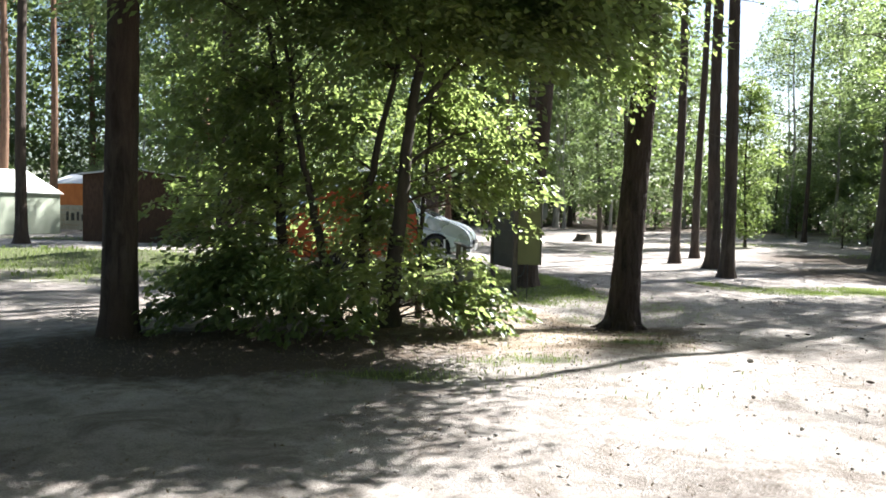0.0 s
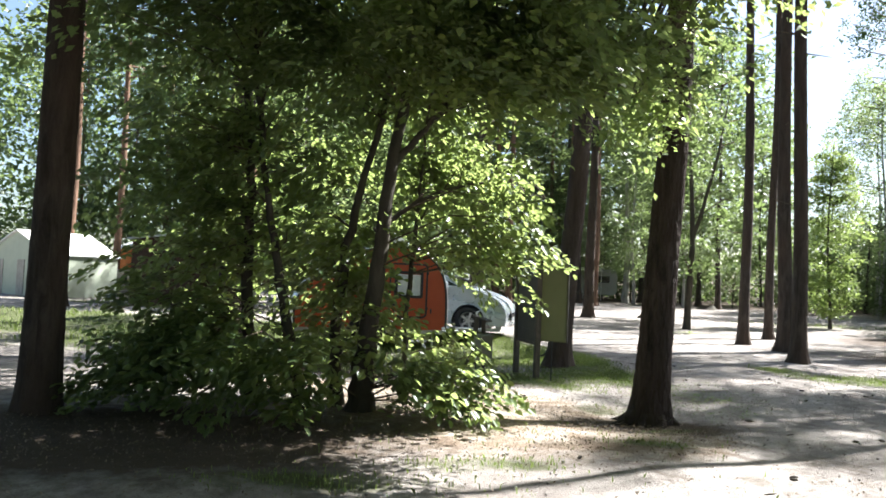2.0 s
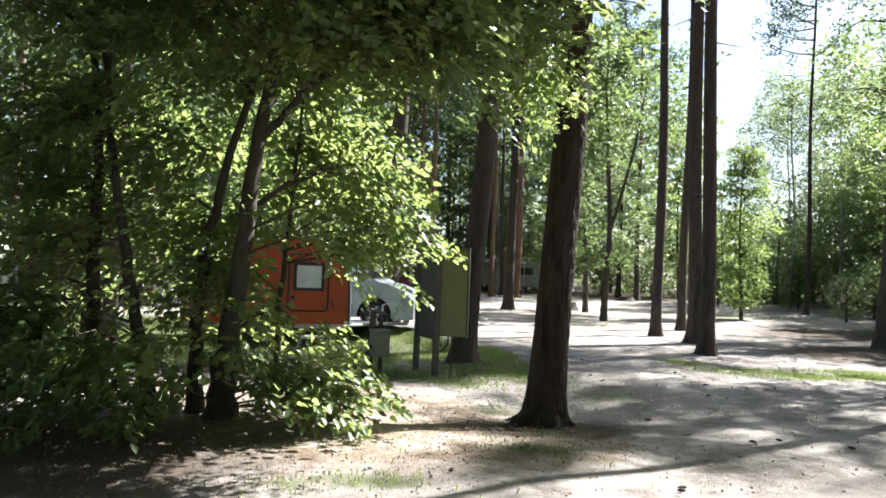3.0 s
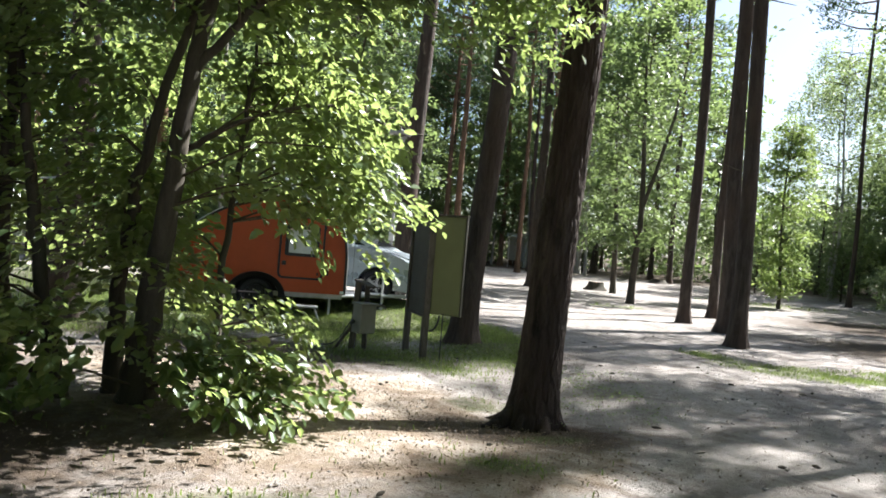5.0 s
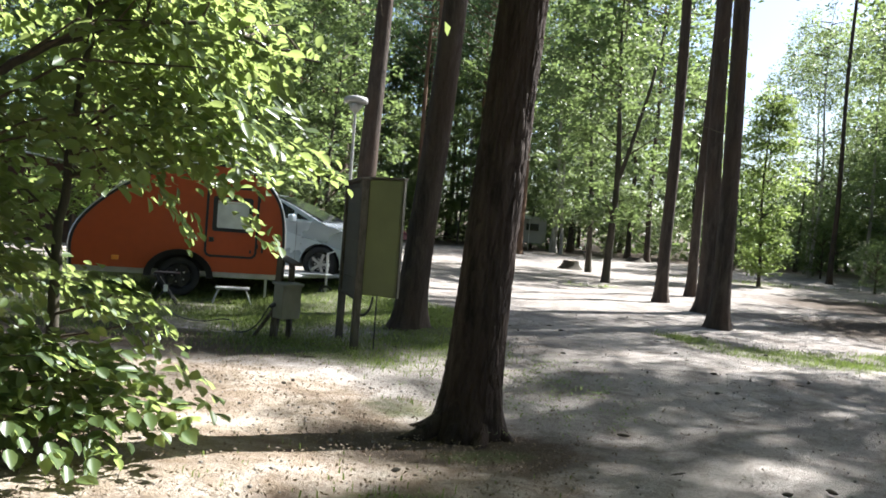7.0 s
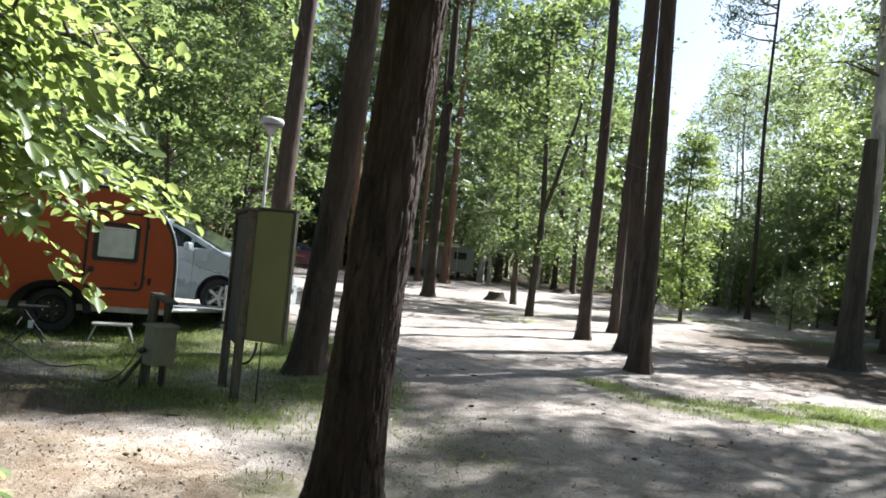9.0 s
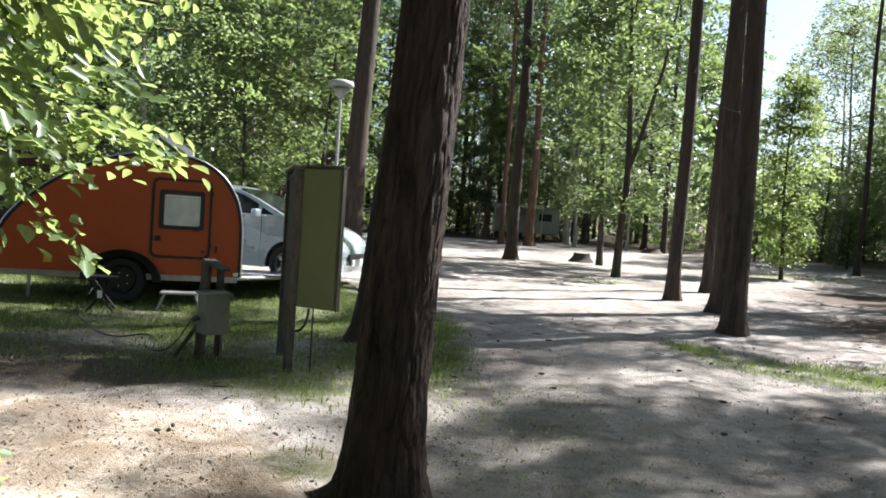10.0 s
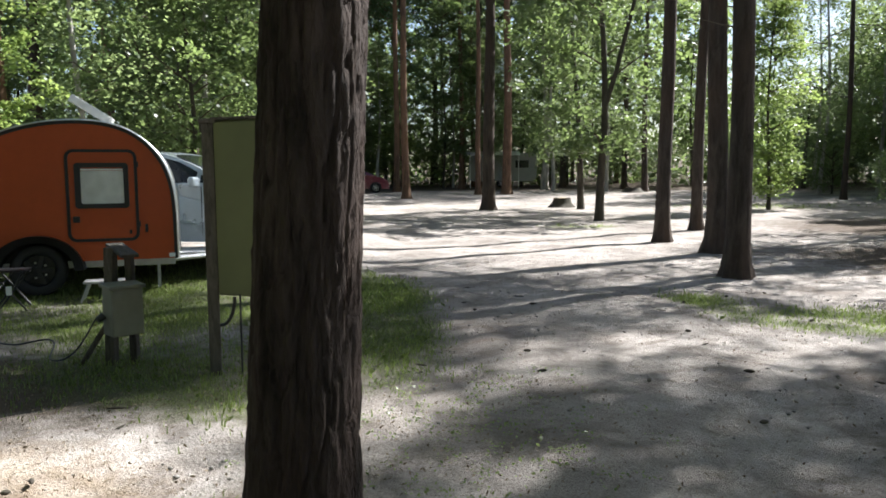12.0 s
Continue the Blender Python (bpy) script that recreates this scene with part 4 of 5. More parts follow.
# ---- small camping trailer ----
def ring_outline(x0, x1, z0, z1, r, seg=6):
    out = []
    for cx, cz, a0 in ((x1 - r, z1 - r, 0), (x0 + r, z1 - r, 90), (x0 + r, z0 + r, 180), (x1 - r, z0 + r, 270)):
        for i in range(seg + 1):
            a = radians(a0 + 90 * i / seg)
            out.append((cx + r * math.cos(a), cz + r * math.sin(a)))
    return out


def frame_ring(outer, inner, y0, y1):
    """A flat ring between two outlines of equal count, from y0 to y1."""
    bm = bmesh.new()
    n = len(outer)
    vs = [[bm.verts.new((x, y, z)) for x, z in o] for o in (outer, inner) for y in (y0, y1)]
    o0, o1, i0, i1 = vs
    for k in range(n):
        j = (k + 1) % n
        bm.faces.new((o0[k], o0[j], i0[j], i0[k]))
        bm.faces.new((o1[k], i1[k], i1[j], o1[j]))
        bm.faces.new((o0[k], o1[k], o1[j], o0[j]))
        bm.faces.new((i0[k], i0[j], i1[j], i1[k]))
    bmesh.ops.recalc_face_normals(bm, faces=bm.faces)
    return bm


def smooth_line(pts, n=80):
    P = np.array(pts)
    u = np.concatenate([[0], np.cumsum(np.linalg.norm(np.diff(P, axis=0), axis=1))])
    s = np.linspace(0, u[-1], n)
    Q = np.stack([np.interp(s, u, P[:, k]) for k in range(2)], -1)
    for _ in range(10):
        Q[1:-1] = (Q[:-2] + 2 * Q[1:-1] + Q[2:]) / 4
    return Q


def wheel(parent, at, r, w, rim_mat, spokes=5):
    wh = new("wheel")
    wh.parent = parent
    wh.matrix_basis = pose(*at, 90, 0, 0)
    bm = bmesh.new()
    lathe(bm, [(r * 0.64, -w / 2), (r * 0.9, -w / 2), (r * 0.985, -w * 0.36), (r, -w * 0.15), (r, w * 0.15), (r * 0.985, w * 0.36), (r * 0.9, w / 2), (r * 0.64, w / 2), (r * 0.64, -w / 2)], 40, caps=False)
    part("tyre", bm, MAT["rubber"], wh, "black rubber tyre", True)
    bm = bmesh.new()
    lathe(bm, [(r * 0.66, w * 0.42), (r * 0.62, w * 0.46), (r * 0.58, w * 0.3), (r * 0.57, -w * 0.3)], 40, caps=False)
    for k in range(spokes):
        a = 2 * math.pi * k / spokes
        box(bm, (r * 0.5, r * 0.17, w * 0.1), (math.cos(a) * r * 0.33, math.sin(a) * r * 0.33, w * 0.3), Matrix.Rotation(a, 3, "Z"), r * 0.02)
    rod(bm, (0, 0, w * 0.1), (0, 0, w * 0.4), r * 0.16, r * 0.12, 20)
    part("rim", bm, rim_mat, wh, "spoked metal rim")
    bm = bmesh.new()
    rod(bm, (0, 0, -w * 0.1), (0, 0, w * 0.02), r * 0.56, None, 32)
    part("brake_drum", bm, MAT["black"], wh, "dark drum behind the spokes")
    if spokes == 5:
        for k in range(5):
            a = 2 * math.pi * (k + 0.5) / 5
            bm = bmesh.new()
            rod(bm, (math.cos(a) * r * 0.3, math.sin(a) * r * 0.3, w * 0.2), (math.cos(a) * r * 0.3, math.sin(a) * r * 0.3, w * 0.4), r * 0.045, r * 0.04, 6)
            part("wheel_bolt", bm, MAT["alu"], wh)
    return wh


def trailer():
    t = thing("camping_trailer", "orange teardrop camping trailer with black trim parked on the grass", "caravan", pose(-2.45, 15.42, -0.06, 0, 0, 25.8) @ Matrix.Scale(1.045, 4))
    side = smooth_line([(-1.86, 0.4), (-1.9, 0.75), (-1.84, 0.97), (-1.72, 1.16), (-1.5, 1.39), (-1.2, 1.64), (-0.85, 1.84), (-0.5, 1.985), (-0.15, 2.06), (0.2, 2.08),
                        (0.5, 2.05), (0.75, 1.96), (0.95, 1.8), (1.12, 1.56), (1.2, 1.28), (1.22, 1.0), (1.22, 0.4)], 90)
    W = 1.7
    # the side walls are cut out over the wheel
    arch = [(-0.34 + 0.4 * math.cos(a), 0.33 + 0.36 * math.sin(a)) for a in np.linspace(radians(10), radians(170), 20)]
    low = [(1.2, 0.4), (arch[0][0] + 0.05, 0.4)] + [(x, z) for x, z in arch if z > 0.4] + [(-0.78, 0.4)]
    bm = bmesh.new()
    extrude_outline(bm, [tuple(p) for p in side] + low[1:], W)
    part("body", bm, MAT["orange"], t, "orange painted side walls")
    bm = bmesh.new()
    cen = np.array([-0.2, 1.0])
    nrm = np.gradient(side, axis=0)
    nrm = unit(np.stack([-nrm[:, 1], nrm[:, 0]], -1))
    out = side + nrm * 0.012
    a = [bm.verts.new((x, -0.012, z)) for x, z in out]
    b = [bm.verts.new((x, W + 0.012, z)) for x, z in out]
    a2 = [bm.verts.new((x, -0.012, z)) for x, z in side - nrm * 0.006]
    for i in range(len(a) - 1):
        bm.faces.new((a[i], a[i + 1], b[i + 1], b[i]))
        bm.faces.new((a[i], a2[i], a2[i + 1], a[i + 1]))
    part("roof_skin", bm, MAT["alu"], t, "pale metal roof skin and edge strip", True)
    bm = bmesh.new()
    i0, i1 = side - nrm * 0.007, side - nrm * 0.045
    a = [bm.verts.new((x, -0.009, z)) for x, z in i0]
    b = [bm.verts.new((x, -0.009, z)) for x, z in i1]
    c = [bm.verts.new((x, 0.002, z)) for x, z in i1]
    for i in range(len(a) - 1):
        bm.faces.new((a[i], a[i + 1], b[i + 1], b[i]))
        bm.faces.new((b[i], b[i + 1], c[i + 1], c[i]))
    part("edge_trim", bm, MAT["black"], t, "black edge trim")
    # door
    door = new("door", None)
    door.parent = t
    o, n = ring_outline(0, 0.79, 0.63, 1.73, 0.1), ring_outline(0.035, 0.755, 0.665, 1.695, 0.07)
    part("door_seal", frame_ring(o, n, -0.014, 0.002), MAT["black"], door, "black rubber seal")
    bm = bmesh.new()
    extrude_outline(bm, ring_outline(0.038, 0.752, 0.668, 1.692, 0.067), 0.012, 0.003)
    p = part("door_panel", bm, MAT["orange"], door, "orange door leaf")
    p.location = (0, -0.010, 0)
    o, n = ring_outline(0.1, 0.69, 1.03, 1.57, 0.04), ring_outline(0.165, 0.635, 1.085, 1.515, 0.025)
    part("window_frame", frame_ring(o, n, -0.034, -0.008), MAT["black"], door, "black plastic window frame")
    bm = bmesh.new()
    extrude_outline(bm, ring_outline(0.165, 0.635, 1.085, 1.475, 0.02), 0.004)
    p = part("blind", bm, MAT["blind"], door, "creased silver insulating blind")
    p.location = (0, -0.016, 0)
    part("blind_rail", new_box((0.46, 0.008, 0.022), (0.4, -0.018, 1.49), bevel=0.003), MAT["white"], door, "white blind rail")
    bm = bmesh.new()
    rod(bm, (0.1, -0.01, 0.9), (0.1, -0.04, 0.9), 0.034, 0.03, 24)
    box(bm, (0.075, 0.012, 0.075), (0.1, -0.016, 0.9), bevel=0.01)
    part("door_handle", bm, MAT["black"], door, "black round handle")
    part("latch", new_box((0.03, 0.012, 0.05), (0.69, -0.016, 0.74), bevel=0.005), MAT["black"], door)
    for z in (0.83, 1.55):
        part("hinge", new_box((0.02, 0.02, 0.07), (0.795, -0.012, z), bevel=0.004), MAT["black"], door)
    part("catch", new_box((0.03, 0.03, 0.1), (0.87, -0.014, 0.78), bevel=0.006), MAT["black"], t)
    # wheel and fender
    wheel(t, (-0.34, 0.08, 0.31), 0.31, 0.18, MAT["black"])
    wheel(t, (-0.34, W - 0.08, 0.31), 0.31, 0.18, MAT["black"])
    bm = bmesh.new()
    fo = [(-0.34 + 0.5 * math.cos(a), 0.3 + 0.42 * math.sin(a)) for a in np.linspace(0, math.pi, 25)]
    fi = [(-0.34 + 0.4 * math.cos(a), 0.3 + 0.34 * math.sin(a)) for a in np.linspace(0, math.pi, 25)]
    va = [[bm.verts.new((x, y, z)) for x, z in l] for l in (fo, fi) for y in (-0.09, 0.25)]
    for i in range(24):
        for p, q in ((0, 1), (2, 3), (0, 2)):
            bm.faces.new((va[p][i], va[p][i + 1], va[q][i + 1], va[q][i]))
    part("mudguard", bm, MAT["black"], t, "black plastic mudguard", True)
    part("wheel_box", new_box((0.78, 0.02, 0.4), (-0.34, 0.3, 0.5)), MAT["black"], t)
    # underframe
    bm = bmesh.new()
    for y in (0.15, W - 0.15):
        box(bm, (3.0, 0.05, 0.08), (-0.32, y, 0.35))
    box(bm, (0.06, W - 0.3, 0.06), (-1.7, W / 2, 0.35))
    part("chassis", bm, MAT["galv"], t, "galvanised underframe")
    bm = bmesh.new()
    for y in (0.2, W - 0.2):
        rod(bm, (1.1, y, 0.37), (2.25, W / 2, 0.37), 0.035, 0.03, 8)
    box(bm, (0.5, 0.07, 0.07), (2.4, W / 2, 0.38), bevel=0.01)
    box(bm, (0.9, 0.8, 0.018), (1.65, W / 2, 0.41), bevel=0.005)
    part("drawbar", bm, MAT["galv"], t, "pale metal drawbar")
    bm = bmesh.new()
    rod(bm, (2.0, 0.5, 0.14), (2.0, 0.5, 0.78), 0.022, 0.022, 12)
    rod(bm, (2.0, 0.5, 0.37), (2.0, 0.74, 0.37), 0.02, 0.02, 8)
    rod(bm, (2.0, 0.5, 0.77), (2.14, 0.5, 0.83), 0.012, 0.012, 8)
    part("jockey_post", bm, MAT["galv"], t)
    wheel(t, (2.0, 0.5, 0.12), 0.12, 0.065, MAT["galv"], 6)
    bm = bmesh.new()
    box(bm, (0.12, 0.1, 0.08), (2.62, W / 2, 0.43), bevel=0.02)
    rod(bm, (2.45, W / 2, 0.42), (2.3, W / 2, 0.62), 0.014, 0.012, 8)
    part("coupling", bm, MAT["galv"], t)
    # roof vent, propped open
    bm = bmesh.new()
    box(bm, (0.52, 0.48, 0.1), (0, 0, 0), Matrix.Rotation(radians(33), 3, "Y"), 0.015)
    p = part("roof_vent", bm, MAT["white"], t, "white roof vent propped open")
    p.location = (0.25, 0.72, 2.24)
    part("vent_base", new_box((0.42, 0.44, 0.05), (0.27, 0.75, 2.08), bevel=0.012), MAT["white"], t)
    part("side_marker", new_box((0.07, 0.02, 0.05), (1.15, -0.012, 0.44), bevel=0.006), MAT["lens"], t, "small white marker lamp")
    part("rear_marker", new_box((0.1, 0.02, 0.07), (-1.24, -0.012, 0.54), bevel=0.008), MAT["amber"], t, "small amber lamp")
    for x in (0.98, -1.5):
        part("corner_leg", new_box((0.035, 0.035, 0.36), (x, 0.22, 0.19)), MAT["galv"], t)
    part("rear_hinge", new_box((0.04, W * 0.9, 0.03), (-0.52, W / 2, 2.0), Matrix.Rotation(radians(-18), 3, "Y"), 0.006), MAT["black"], t)


trailer()


# ---- cars ----
def car(name, label, m, paint, L=4.0):
    t = thing(name, label, "car", m, "parked cars")
    W = 1.68
    tail = -(L - 0.86)
    bm = bmesh.new()
    low = smooth_line([(0.8, 0.22), (0.85, 0.42), (0.83, 0.6), (0.74, 0.74), (0.5, 0.87), (0.1, 0.97), (-0.4, 1.04), (-1.2, 1.02), (tail + 0.5, 1.0), (tail + 0.1, 0.95), (tail, 0.75), (tail + 0.02, 0.4), (tail + 0.12, 0.22)], 60)
    cut = []
    for cx in (tail + 0.78, 0.0):
        cut += [(cx - 0.36 * math.cos(a), 0.3 + 0.36 * math.sin(a)) for a in np.linspace(radians(-10), radians(190), 18)]
    extrude_outline(bm, [tuple(p) for p in low] + cut, W)
    for v in bm.verts:
        y = v.co.y / W * 2 - 1
        shrink = 0.05 * max(0, v.co.z - 0.62) + 0.22 * max(0, v.co.x - 0.25) ** 1.5
        v.co.y -= math.copysign(shrink, y)
    part("body", bm, paint, t)
    bm = bmesh.new()
    cab = smooth_line([(0.1, 0.95), (-0.3, 1.14), (-0.8, 1.37), (-1.3, 1.5), (-2.0, 1.54), (-2.65, 1.49), (tail + 0.15, 1.27), (tail + 0.08, 0.98)], 40)
    extrude_outline(bm, [tuple(p) for p in cab], W)
    for v in bm.verts:
        y = v.co.y / W * 2 - 1
        v.co.y -= math.copysign(0.05 + 0.42 * max(0, v.co.z - 1.0), y)
    part("cabin", bm, paint, t)
    # side windows follow the slope of the cabin's side
    for nm, pts in (("quarter_window", [(-0.27, 1.05), (-0.5, 1.16), (-0.5, 1.05)]), ("front_window", [(-0.56, 1.05), (-0.56, 1.2), (-0.86, 1.34), (-1.3, 1.45), (-1.6, 1.46), (-1.6, 1.05)]), ("rear_window", [(-1.68, 1.05), (-1.68, 1.46), (-2.4, 1.44), (tail + 0.45, 1.24), (tail + 0.5, 1.05)])):
        for s in (0, 1):
            bm = bmesh.new()
            vs = [bm.verts.new((x, (0.044 + 0.42 * (z - 1.0)) if s == 0 else W - (0.044 + 0.42 * (z - 1.0)), z)) for x, z in pts]
            bm.faces.new(vs)
            r = bmesh.ops.extrude_face_region(bm, geom=list(bm.faces))
            bmesh.ops.translate(bm, vec=(0, 0.012 if s == 0 else -0.012, 0), verts=[v for v in r["geom"] if isinstance(v, bmesh.types.BMVert)])
            bmesh.ops.recalc_face_normals(bm, faces=bm.faces)
            part(nm, bm, MAT["glassdark"], t, "dark side window")
    bm = bmesh.new()
    vs = [bm.verts.new(p) for p in ((-0.05, 0.18, 1.035), (-0.05, W - 0.18, 1.035), (-0.98, W - 0.32, 1.425), (-0.98, 0.32, 1.425))]
    bm.faces.new(vs)
    r = bmesh.ops.extrude_face_region(bm, geom=list(bm.faces))
    bmesh.ops.translate(bm, vec=(0.01, 0, 0.02), verts=[v for v in r["geom"] if isinstance(v, bmesh.types.BMVert)])
    bmesh.ops.recalc_face_normals(bm, faces=bm.faces)
    part("windscreen", bm, MAT["glassdark"], t, "dark windscreen")
    for y in (-0.1, W + 0.1):
        part("wing_mirror", new_box((0.1, 0.19, 0.14), (-0.5, y, 1.06), None, 0.035, 3), paint, t, smooth=True)
    for y in (0.3, W - 0.3):
        part("headlight", new_box((0.3, 0.3, 0.14), (0.57, y, 0.68), Matrix.Rotation(radians(25), 3, "Y"), 0.05, 3), MAT["lens"], t, "clear headlight", True)
    part("grille", new_box((0.04, 0.7, 0.1), (0.845, W / 2, 0.45), bevel=0.01), MAT["black"], t)
    part("number_plate", new_box((0.02, 0.5, 0.11), (0.862, W / 2, 0.36), bevel=0.004), MAT["white"], t)
    for y in (-0.004, W + 0.004):
        part("door_line", new_box((0.004, 0.012, 0.68), (-0.45, y + (0.008 if y < 0 else -0.008), 0.66)), MAT["black"], t)
        part("side_moulding", new_box((1.5, 0.01, 0.018), (-1.25, y + (0.005 if y < 0 else -0.005), 0.5), bevel=0.003), paint, t)
    for x in (0.0, tail + 0.78):
        part("wheel_well", new_box((0.7, W - 0.5, 0.55), (x, W / 2, 0.42)), MAT["black"], t)
        wheel(t, (x, 0.1, 0.305), 0.305, 0.19, MAT["alu"])
        wheel(t, (x, W - 0.1, 0.305), 0.305, 0.19, MAT["alu"])
    return t


car("silver_car", "silver-blue hatchback parked on the grass behind the orange trailer", pose(-1.05, 17.15, 0.2, 0, 0, -3) @ Matrix.Scale(1.06, 4), MAT["carpaint"])
car("red_car", "dark red car parked far off at the wood's edge", pose(-6.2, 50.5, float(terrain(-6.2, 50.5)), 0, 0, 15), MAT["redpaint"])
car("white_car", "white car parked far off under the pines", pose(-9.6, 51.5, float(terrain(-9.6, 51.5)), 0, 0, -60), MAT["white"])


# ---- notice board with a cabinet wing ----
def board():
    t = thing("notice_board", "weathered wooden notice board with an olive metal side cabinet on posts", "notice board", pose(0.915, 12.13, float(terrain(0.9, 12.2))))
    C, Le, Re = Vector((0, 0, 0)), Vector((-0.41, 0.885, 0)), Vector((0.47, -0.12, 0))
    aL, aR = math.atan2(Le.y, Le.x), math.atan2(Re.y, Re.x)
    for p, a in ((C, aL), (Le, aL)):
        part("post", new_box((0.085, 0.085, 1.98), (p.x, p.y, 0.855), Matrix.Rotation(a, 3, "Z"), 0.008), MAT["greywood"], t, "weathered grey post")
    mid = Le / 2
    n = Vector((-math.sin(aL), math.cos(aL), 0))
    for i in range(6):
        z = 0.64 + i * 0.215
        part("panel_board", new_box((0.89, 0.024, 0.2145), (mid.x, mid.y, z), Matrix.Rotation(aL, 3, "Z"), 0.004), MAT["boarddark"], t)
    for z in (0.54, 1.8):
        part("rail", new_box((0.96, 0.05, 0.045), (mid.x, mid.y, z), Matrix.Rotation(aL, 3, "Z"), 0.006), MAT["greywood"], t)
    part("cap_board", new_box((1.09, 0.12, 0.03), (mid.x, mid.y, 1.86), Matrix.Rotation(aL, 3, "Z"), 0.006), MAT["greywood"], t)
    u, nr = Re.normalized(), Vector((-math.sin(aR), math.cos(aR), 0))
    c = C + u * 0.25 + nr * 0.03
    part("cabinet_body", new_box((0.41, 0.045, 1.28), (c.x, c.y, 1.225), Matrix.Rotation(aR, 3, "Z"), 0.01), MAT["olive"], t, "olive painted metal cabinet")
    d = C + u * 0.255 - nr * 0.006
    part("cabinet_door", new_box((0.385, 0.014, 1.25), (d.x, d.y, 1.225), Matrix.Rotation(aR, 3, "Z"), 0.004), MAT["olive"], t, "flat olive cabinet door")
    e = C + u * 0.467 + nr * 0.03
    part("cabinet_edge", new_box((0.014, 0.06, 1.29), (e.x, e.y, 1.225), Matrix.Rotation(aR, 3, "Z"), 0.004), MAT["boarddark"], t)
    f = C + u * 0.26 + nr * 0.03
    part("cabinet_roof", new_box((0.44, 0.1, 0.02), (f.x, f.y, 1.876), Matrix.Rotation(aR, 3, "Z"), 0.004), MAT["greywood"], t)
    bm = bmesh.new()
    P = [C + u * (0.06 + 0.13 * math.sin(a)) + Vector((0, 0, 0.36 + 0.22 * (1 - math.cos(a)))) for a in np.linspace(0, 1.57, 8)]
    for a, b in zip(P, P[1:]):
        rod(bm, a, b, 0.013, None, 8)
    part("conduit", bm, MAT["black"], t, "black bent conduit")
    bm = bmesh.new()
    g = C + u * 0.24
    rod(bm, (g.x, g.y, -0.05), (g.x, g.y, 0.6), 0.008, None, 8)
    part("cable", bm, MAT["black"], t, "thin black cable")


board()


# ---- supply box on its post ----
def supply_box():
    t = thing("supply_box", "grey-green electric supply box on two weathered stakes with a tilted cap", "supply box", pose(-0.13, 12.5, float(terrain(-0.1, 12.5))))
    part("post", new_box((0.08, 0.08, 1.02), (0, 0, 0.42), Matrix.Rotation(radians(2), 3, "Y"), 0.008), MAT["greywood"], t)
    part("stake", new_box((0.06, 0.06, 0.98), (0.13, 0.09, 0.4), Matrix.Rotation(radians(-1), 3, "Y"), 0.006), MAT["greywood"], t)
    part("cap", new_box((0.34, 0.14, 0.028), (0.1, 0.03, 0.905), Matrix.Rotation(radians(-38), 3, "Z") @ Matrix.Rotation(radians(13), 3, "Y"), 0.006), MAT["greywood"], t, "tilted weathered cap board")
    turn = Matrix.Rotation(radians(-38), 3, "Z")
    part("box_body", new_box((0.2, 0.25, 0.38), (0.15, -0.08, 0.43), turn, 0.012), MAT["beigebox"], t, "grey-green painted box")
    part("lid", new_box((0.23, 0.29, 0.03), (0.15, -0.08, 0.635), turn @ Matrix.Rotation(radians(3), 3, "Y"), 0.008), MAT["beigebox"], t)
    bm = bmesh.new()
    rod(bm, (0.03, -0.16, 0.4), (0.0, -0.2, 0.37), 0.03, 0.026, 16)
    part("socket", bm, MAT["black"], t, "black cable socket")
    bm = bmesh.new()
    rod(bm, (-0.26, -0.04, -0.04), (-0.01, -0.02, 0.34), 0.022, None, 8)
    part("brace", bm, MAT["greywood"], t)


supply_box()


def cable_on_grass():
    cu = bpy.data.curves.new("power_cable", "CURVE")
    cu.dimensions, cu.bevel_depth = "3D", 0.007
    sp = cu.splines.new("BEZIER")
    pts = [(-0.13, 12.3, 0.3), (-0.3, 12.2, 0.02), (-0.5, 12.25, -0.04), (-0.75, 12.6, 0.04), (-1.1, 12.6, -0.01), (-1.8, 13.1, 0.012), (-2.7, 14.3, 0.02), (-2.95, 15.1, 0.3)]
    sp.bezier_points.add(len(pts) - 1)
    for b, p in zip(sp.bezier_points, pts):
        b.co, b.handle_left_type, b.handle_right_type = p, "AUTO", "AUTO"
    cu.materials.append(MAT["black"])
    tagged(new("power_cable", cu), "black power cable lying on the grass from the supply box", "cable")


cable_on_grass()


# ---- stools by the trailer ----
def step_stool():
    t = thing("step_stool", "low aluminium step stool on the grass at the trailer door", "stool", pose(-1.85, 15.25, float(terrain(-1.85, 15.25)) - 0.02, 0, 0, 24))
    part("tread", new_box((0.52, 0.24, 0.03), (0, 0, 0.24), None, 0.008), MAT["galv"], t, "pale ribbed tread")
    for x in (-1, 1):
        for y in (-0.1, 0.1):
            bm = bmesh.new()
            rod(bm, (x * 0.2, y, 0.235), (x * 0.29, y * 1.2, 0.0), 0.013, None, 8)
            part("leg", bm, MAT["galv"], t)
    for x in (-1, 1):
        bm = bmesh.new()
        rod(bm, (x * 0.28, -0.12, 0.03), (x * 0.28, 0.12, 0.03), 0.012, None, 8)
        part("foot_bar", bm, MAT["alu"], t)


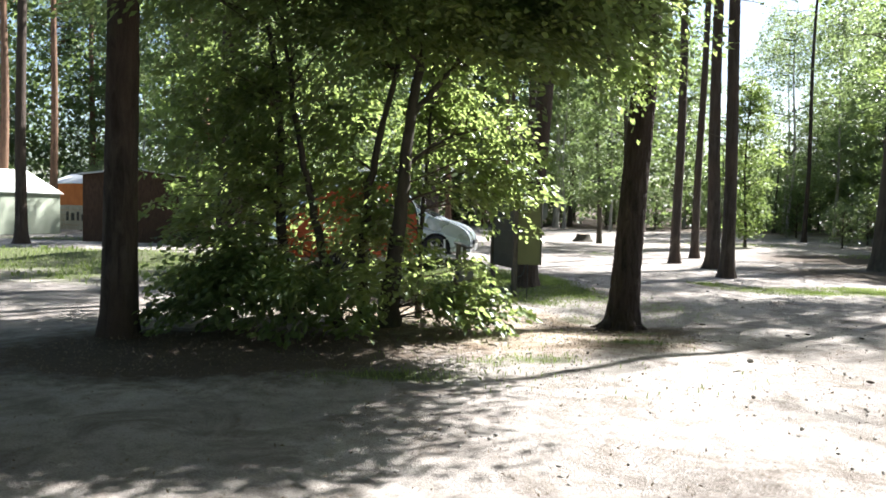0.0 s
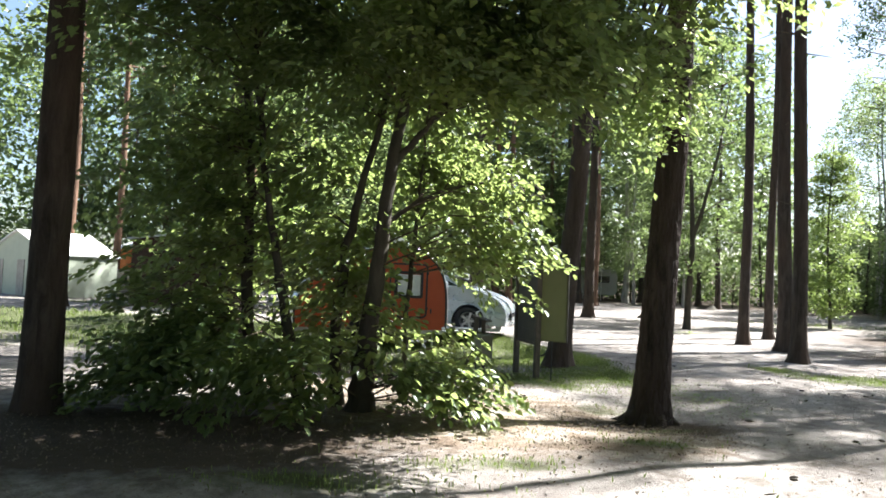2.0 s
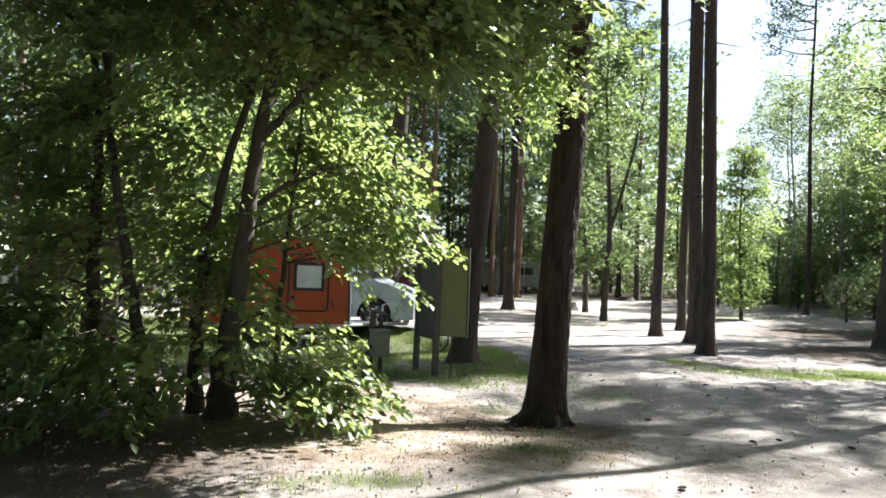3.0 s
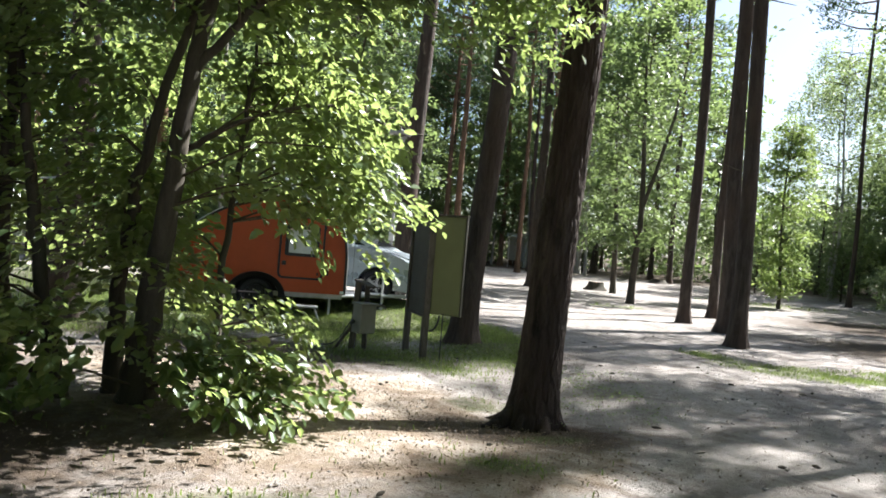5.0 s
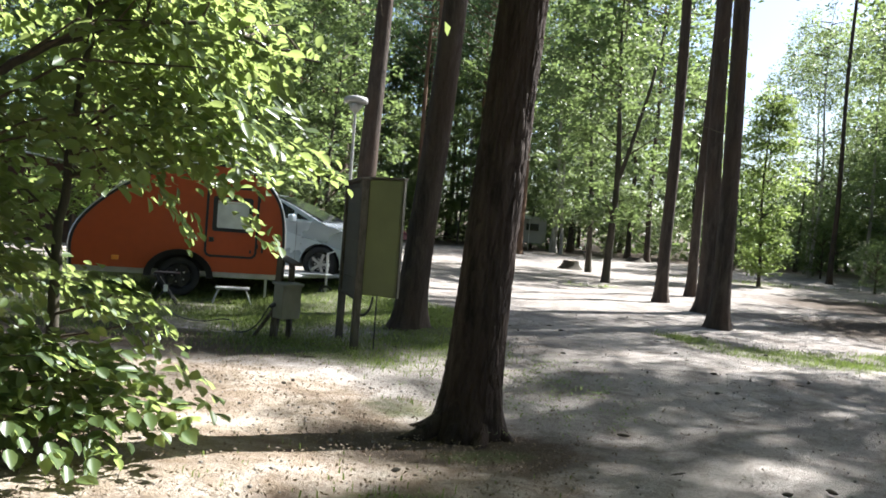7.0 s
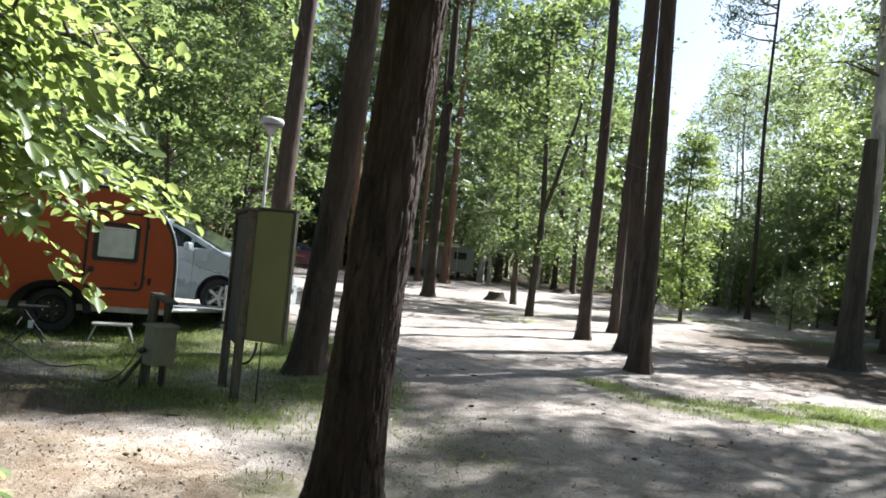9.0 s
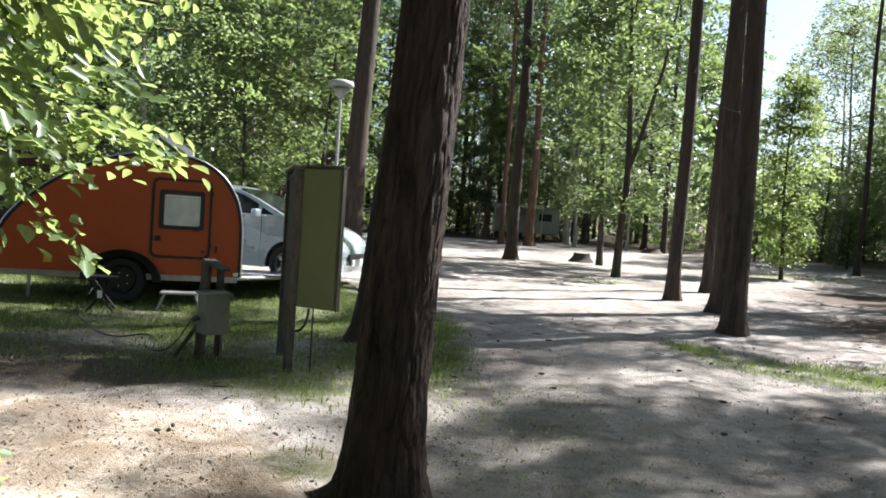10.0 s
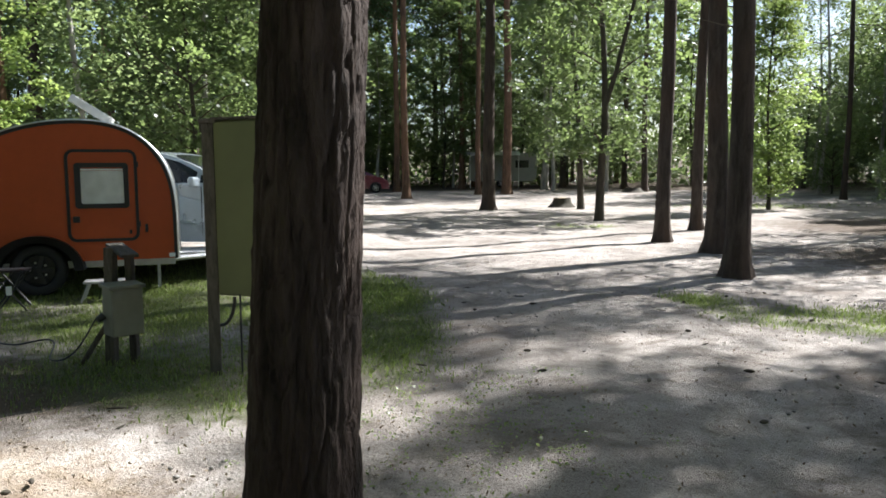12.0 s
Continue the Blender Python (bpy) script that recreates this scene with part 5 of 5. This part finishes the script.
def folding_stool():
    t = thing("folding_stool", "small folding stool with crossed metal legs beside the trailer wheel", "stool", pose(-2.6, 14.58, float(terrain(-2.6, 14.58)) - 0.02, 0, 0, 24))
    bm = new_box((0.36, 0.3, 0.02), (0, 0, 0.46), None, 0.006)
    for v in bm.verts:
        v.co.z -= 0.03 * math.cos(v.co.x / 0.18 * 1.5)
    part("seat", bm, MAT["black"], t, "black cloth seat")
    for y in (-0.14, 0.14):
        for s in (-1, 1):
            bm = bmesh.new()
            rod(bm, (s * 0.17, y, 0.46), (-s * 0.17, y, 0.0), 0.011, None, 8)
            part("leg", bm, MAT["black"], t)
    part("tag", new_box((0.06, 0.008, 0.1), (0.0, -0.155, 0.24), None, 0.002), MAT["white"], t, "white tag")


step_stool()
folding_stool()


# ---- lamp post ----
def lamp_post():
    t = thing("lamp_post", "grey lamp post with a flat mushroom-shaped head", "lamp post", pose(-2.13, 23.0, float(terrain(-2.13, 23.0))))
    bm = bmesh.new()
    rod(bm, (0, 0, -0.1), (0, 0, 4.12), 0.045, 0.036, 16)
    part("pole", bm, MAT["lampgrey"], t)
    bm = bmesh.new()
    lathe(bm, [(0.0, 4.5), (0.14, 4.49), (0.29, 4.45), (0.315, 4.4), (0.31, 4.33), (0.3, 4.32), (0.0, 4.32)], 28)
    part("hood", bm, MAT["lampgrey"], t, "pale flat hood", True)
    bm = bmesh.new()
    lathe(bm, [(0.0, 4.29), (0.2, 4.285), (0.13, 4.15), (0.055, 4.06), (0.0, 4.05)], 24)
    part("globe", bm, MAT["lampgrey"], t, "grey lamp glass", True)
    part("switch_box", new_box((0.14, 0.12, 0.42), (0.02, -0.08, 1.55), None, 0.01), MAT["galv"], t)


lamp_post()


# ---- tent, huts and fence on the far pitch ----
def gable_house(name, label, cat, m, L, W, h, top, wall, roof, eave=0.2):
    t = thing(name, label, cat, m)
    bm = bmesh.new()
    extrude_outline(bm, [(-W / 2, 0), (W / 2, 0), (W / 2, h), (0, top), (-W / 2, h)], L)
    part("shell", bm, wall, t)
    for s in (-1, 1):
        bm = bmesh.new()
        a = math.atan2(top - h, W / 2)
        n = math.hypot(W / 2, top - h) + eave
        box(bm, (n, L + 2 * eave, 0.05), (s * (W / 4 + eave / 3), L / 2, (h + top) / 2 + 0.04 - eave * 0.12), Matrix.Rotation(s * a, 3, "Y"), 0.01)
        part("roof_slope", bm, roof, t)
    return t


tz = float(terrain(-19.5, 28))
tent = gable_house("white_tent", "white ridge-roofed awning tent on the grass pitch", "tent", pose(-22.4, 27.6, tz, 0, 0, -18), 3.2, 4.6, 1.75, 2.75, MAT["tentwall"], MAT["canvas"], 0.12)
for x in (-1.2, 0.35):
    part("wall_panel", new_box((0.5, 0.03, 1.5), (x, -0.02, 0.78), None, 0.005), MAT["palefence"], tent, "grey tent window panel")
hz = float(terrain(-19, 36))
hut = gable_house("wooden_hut", "orange-brown wooden hut with a pale roof behind the fence", "hut", pose(-19.6, 35.2, hz, 0, 0, 66), 3.4, 2.4, 2.3, 2.75, MAT["rustwood"], MAT["roofpale"], 0.25)
gable_house("brown_hut", "dark brown hut with a pale grey roof among the trees", "hut", pose(-13.3, 25.4, float(terrain(-13, 26)), 0, 0, 20), 2.6, 3.6, 2.5, 2.75, MAT["brownwood"], MAT["roofpale"], 0.2)


def board_fence():
    ax, ay, bx, by = -20.6, 31.6, -14.6, 34.6
    L, a = math.hypot(bx - ax, by - ay), math.atan2(by - ay, bx - ax)
    t = thing("board_fence", "pale board fence with dark lettering in front of the hut", "fence", pose(ax, ay, float(terrain(-18, 33)) - 0.05, 0, 0, math.degrees(a)))
    for i in range(7):
        part("post", new_box((0.09, 0.09, 1.3), (L * i / 6, 0.07, 0.6), None, 0.006), MAT["greywood"], t)
    for k in range(5):
        part("board", new_box((L, 0.025, 0.225), (L / 2, 0, 0.22 + k * 0.235), None, 0.004), MAT["palefence"], t)
    rng = random.Random(4)
    x = 0.5
    for i in range(17):
        w = rng.uniform(0.09, 0.16)
        if i not in (9, 10):
            h = rng.choice((0.42, 0.3, 0.3, 0.36))
            part("letter_bar", new_box((w, 0.012, h), (x + w / 2, -0.02, 0.55 + h / 2), None, 0.002), MAT["inkdark"], t, "dark unreadable lettering")
        x += w + 0.1


board_fence()


def far_caravan():
    t = thing("white_caravan", "white caravan parked far off behind the birches", "caravan", pose(-1.2, 57.5, float(terrain(0, 58)), 0, 0, 4))
    bm = bmesh.new()
    extrude_outline(bm, ring_outline(0, 4.6, 0.45, 2.35, 0.35), 2.1, 0.03)
    part("body", bm, MAT["greyvan"], t)
    for x in (3.6,):
        part("window", new_box((0.9, 0.03, 0.5), (x, -0.012, 1.6), None, 0.02), MAT["glassdark"], t, "dark window")
    wheel(t, (2.2, 0.1, 0.3), 0.3, 0.18, MAT["galv"])
    wheel(t, (2.2, 2.0, 0.3), 0.3, 0.18, MAT["galv"])
    part("awning", new_box((3.6, 1.6, 0.03), (1.6, -0.8, 2.3), Matrix.Rotation(radians(10), 3, "X")), MAT["canvas"], t, "white awning roof")
    for x in (0.0, 3.2):
        bm = bmesh.new()
        rod(bm, (x + 0.1, -1.5, 0), (x + 0.1, -1.5, 2.16), 0.02)
        part("awning_pole", bm, MAT["alu"], t)


far_caravan()
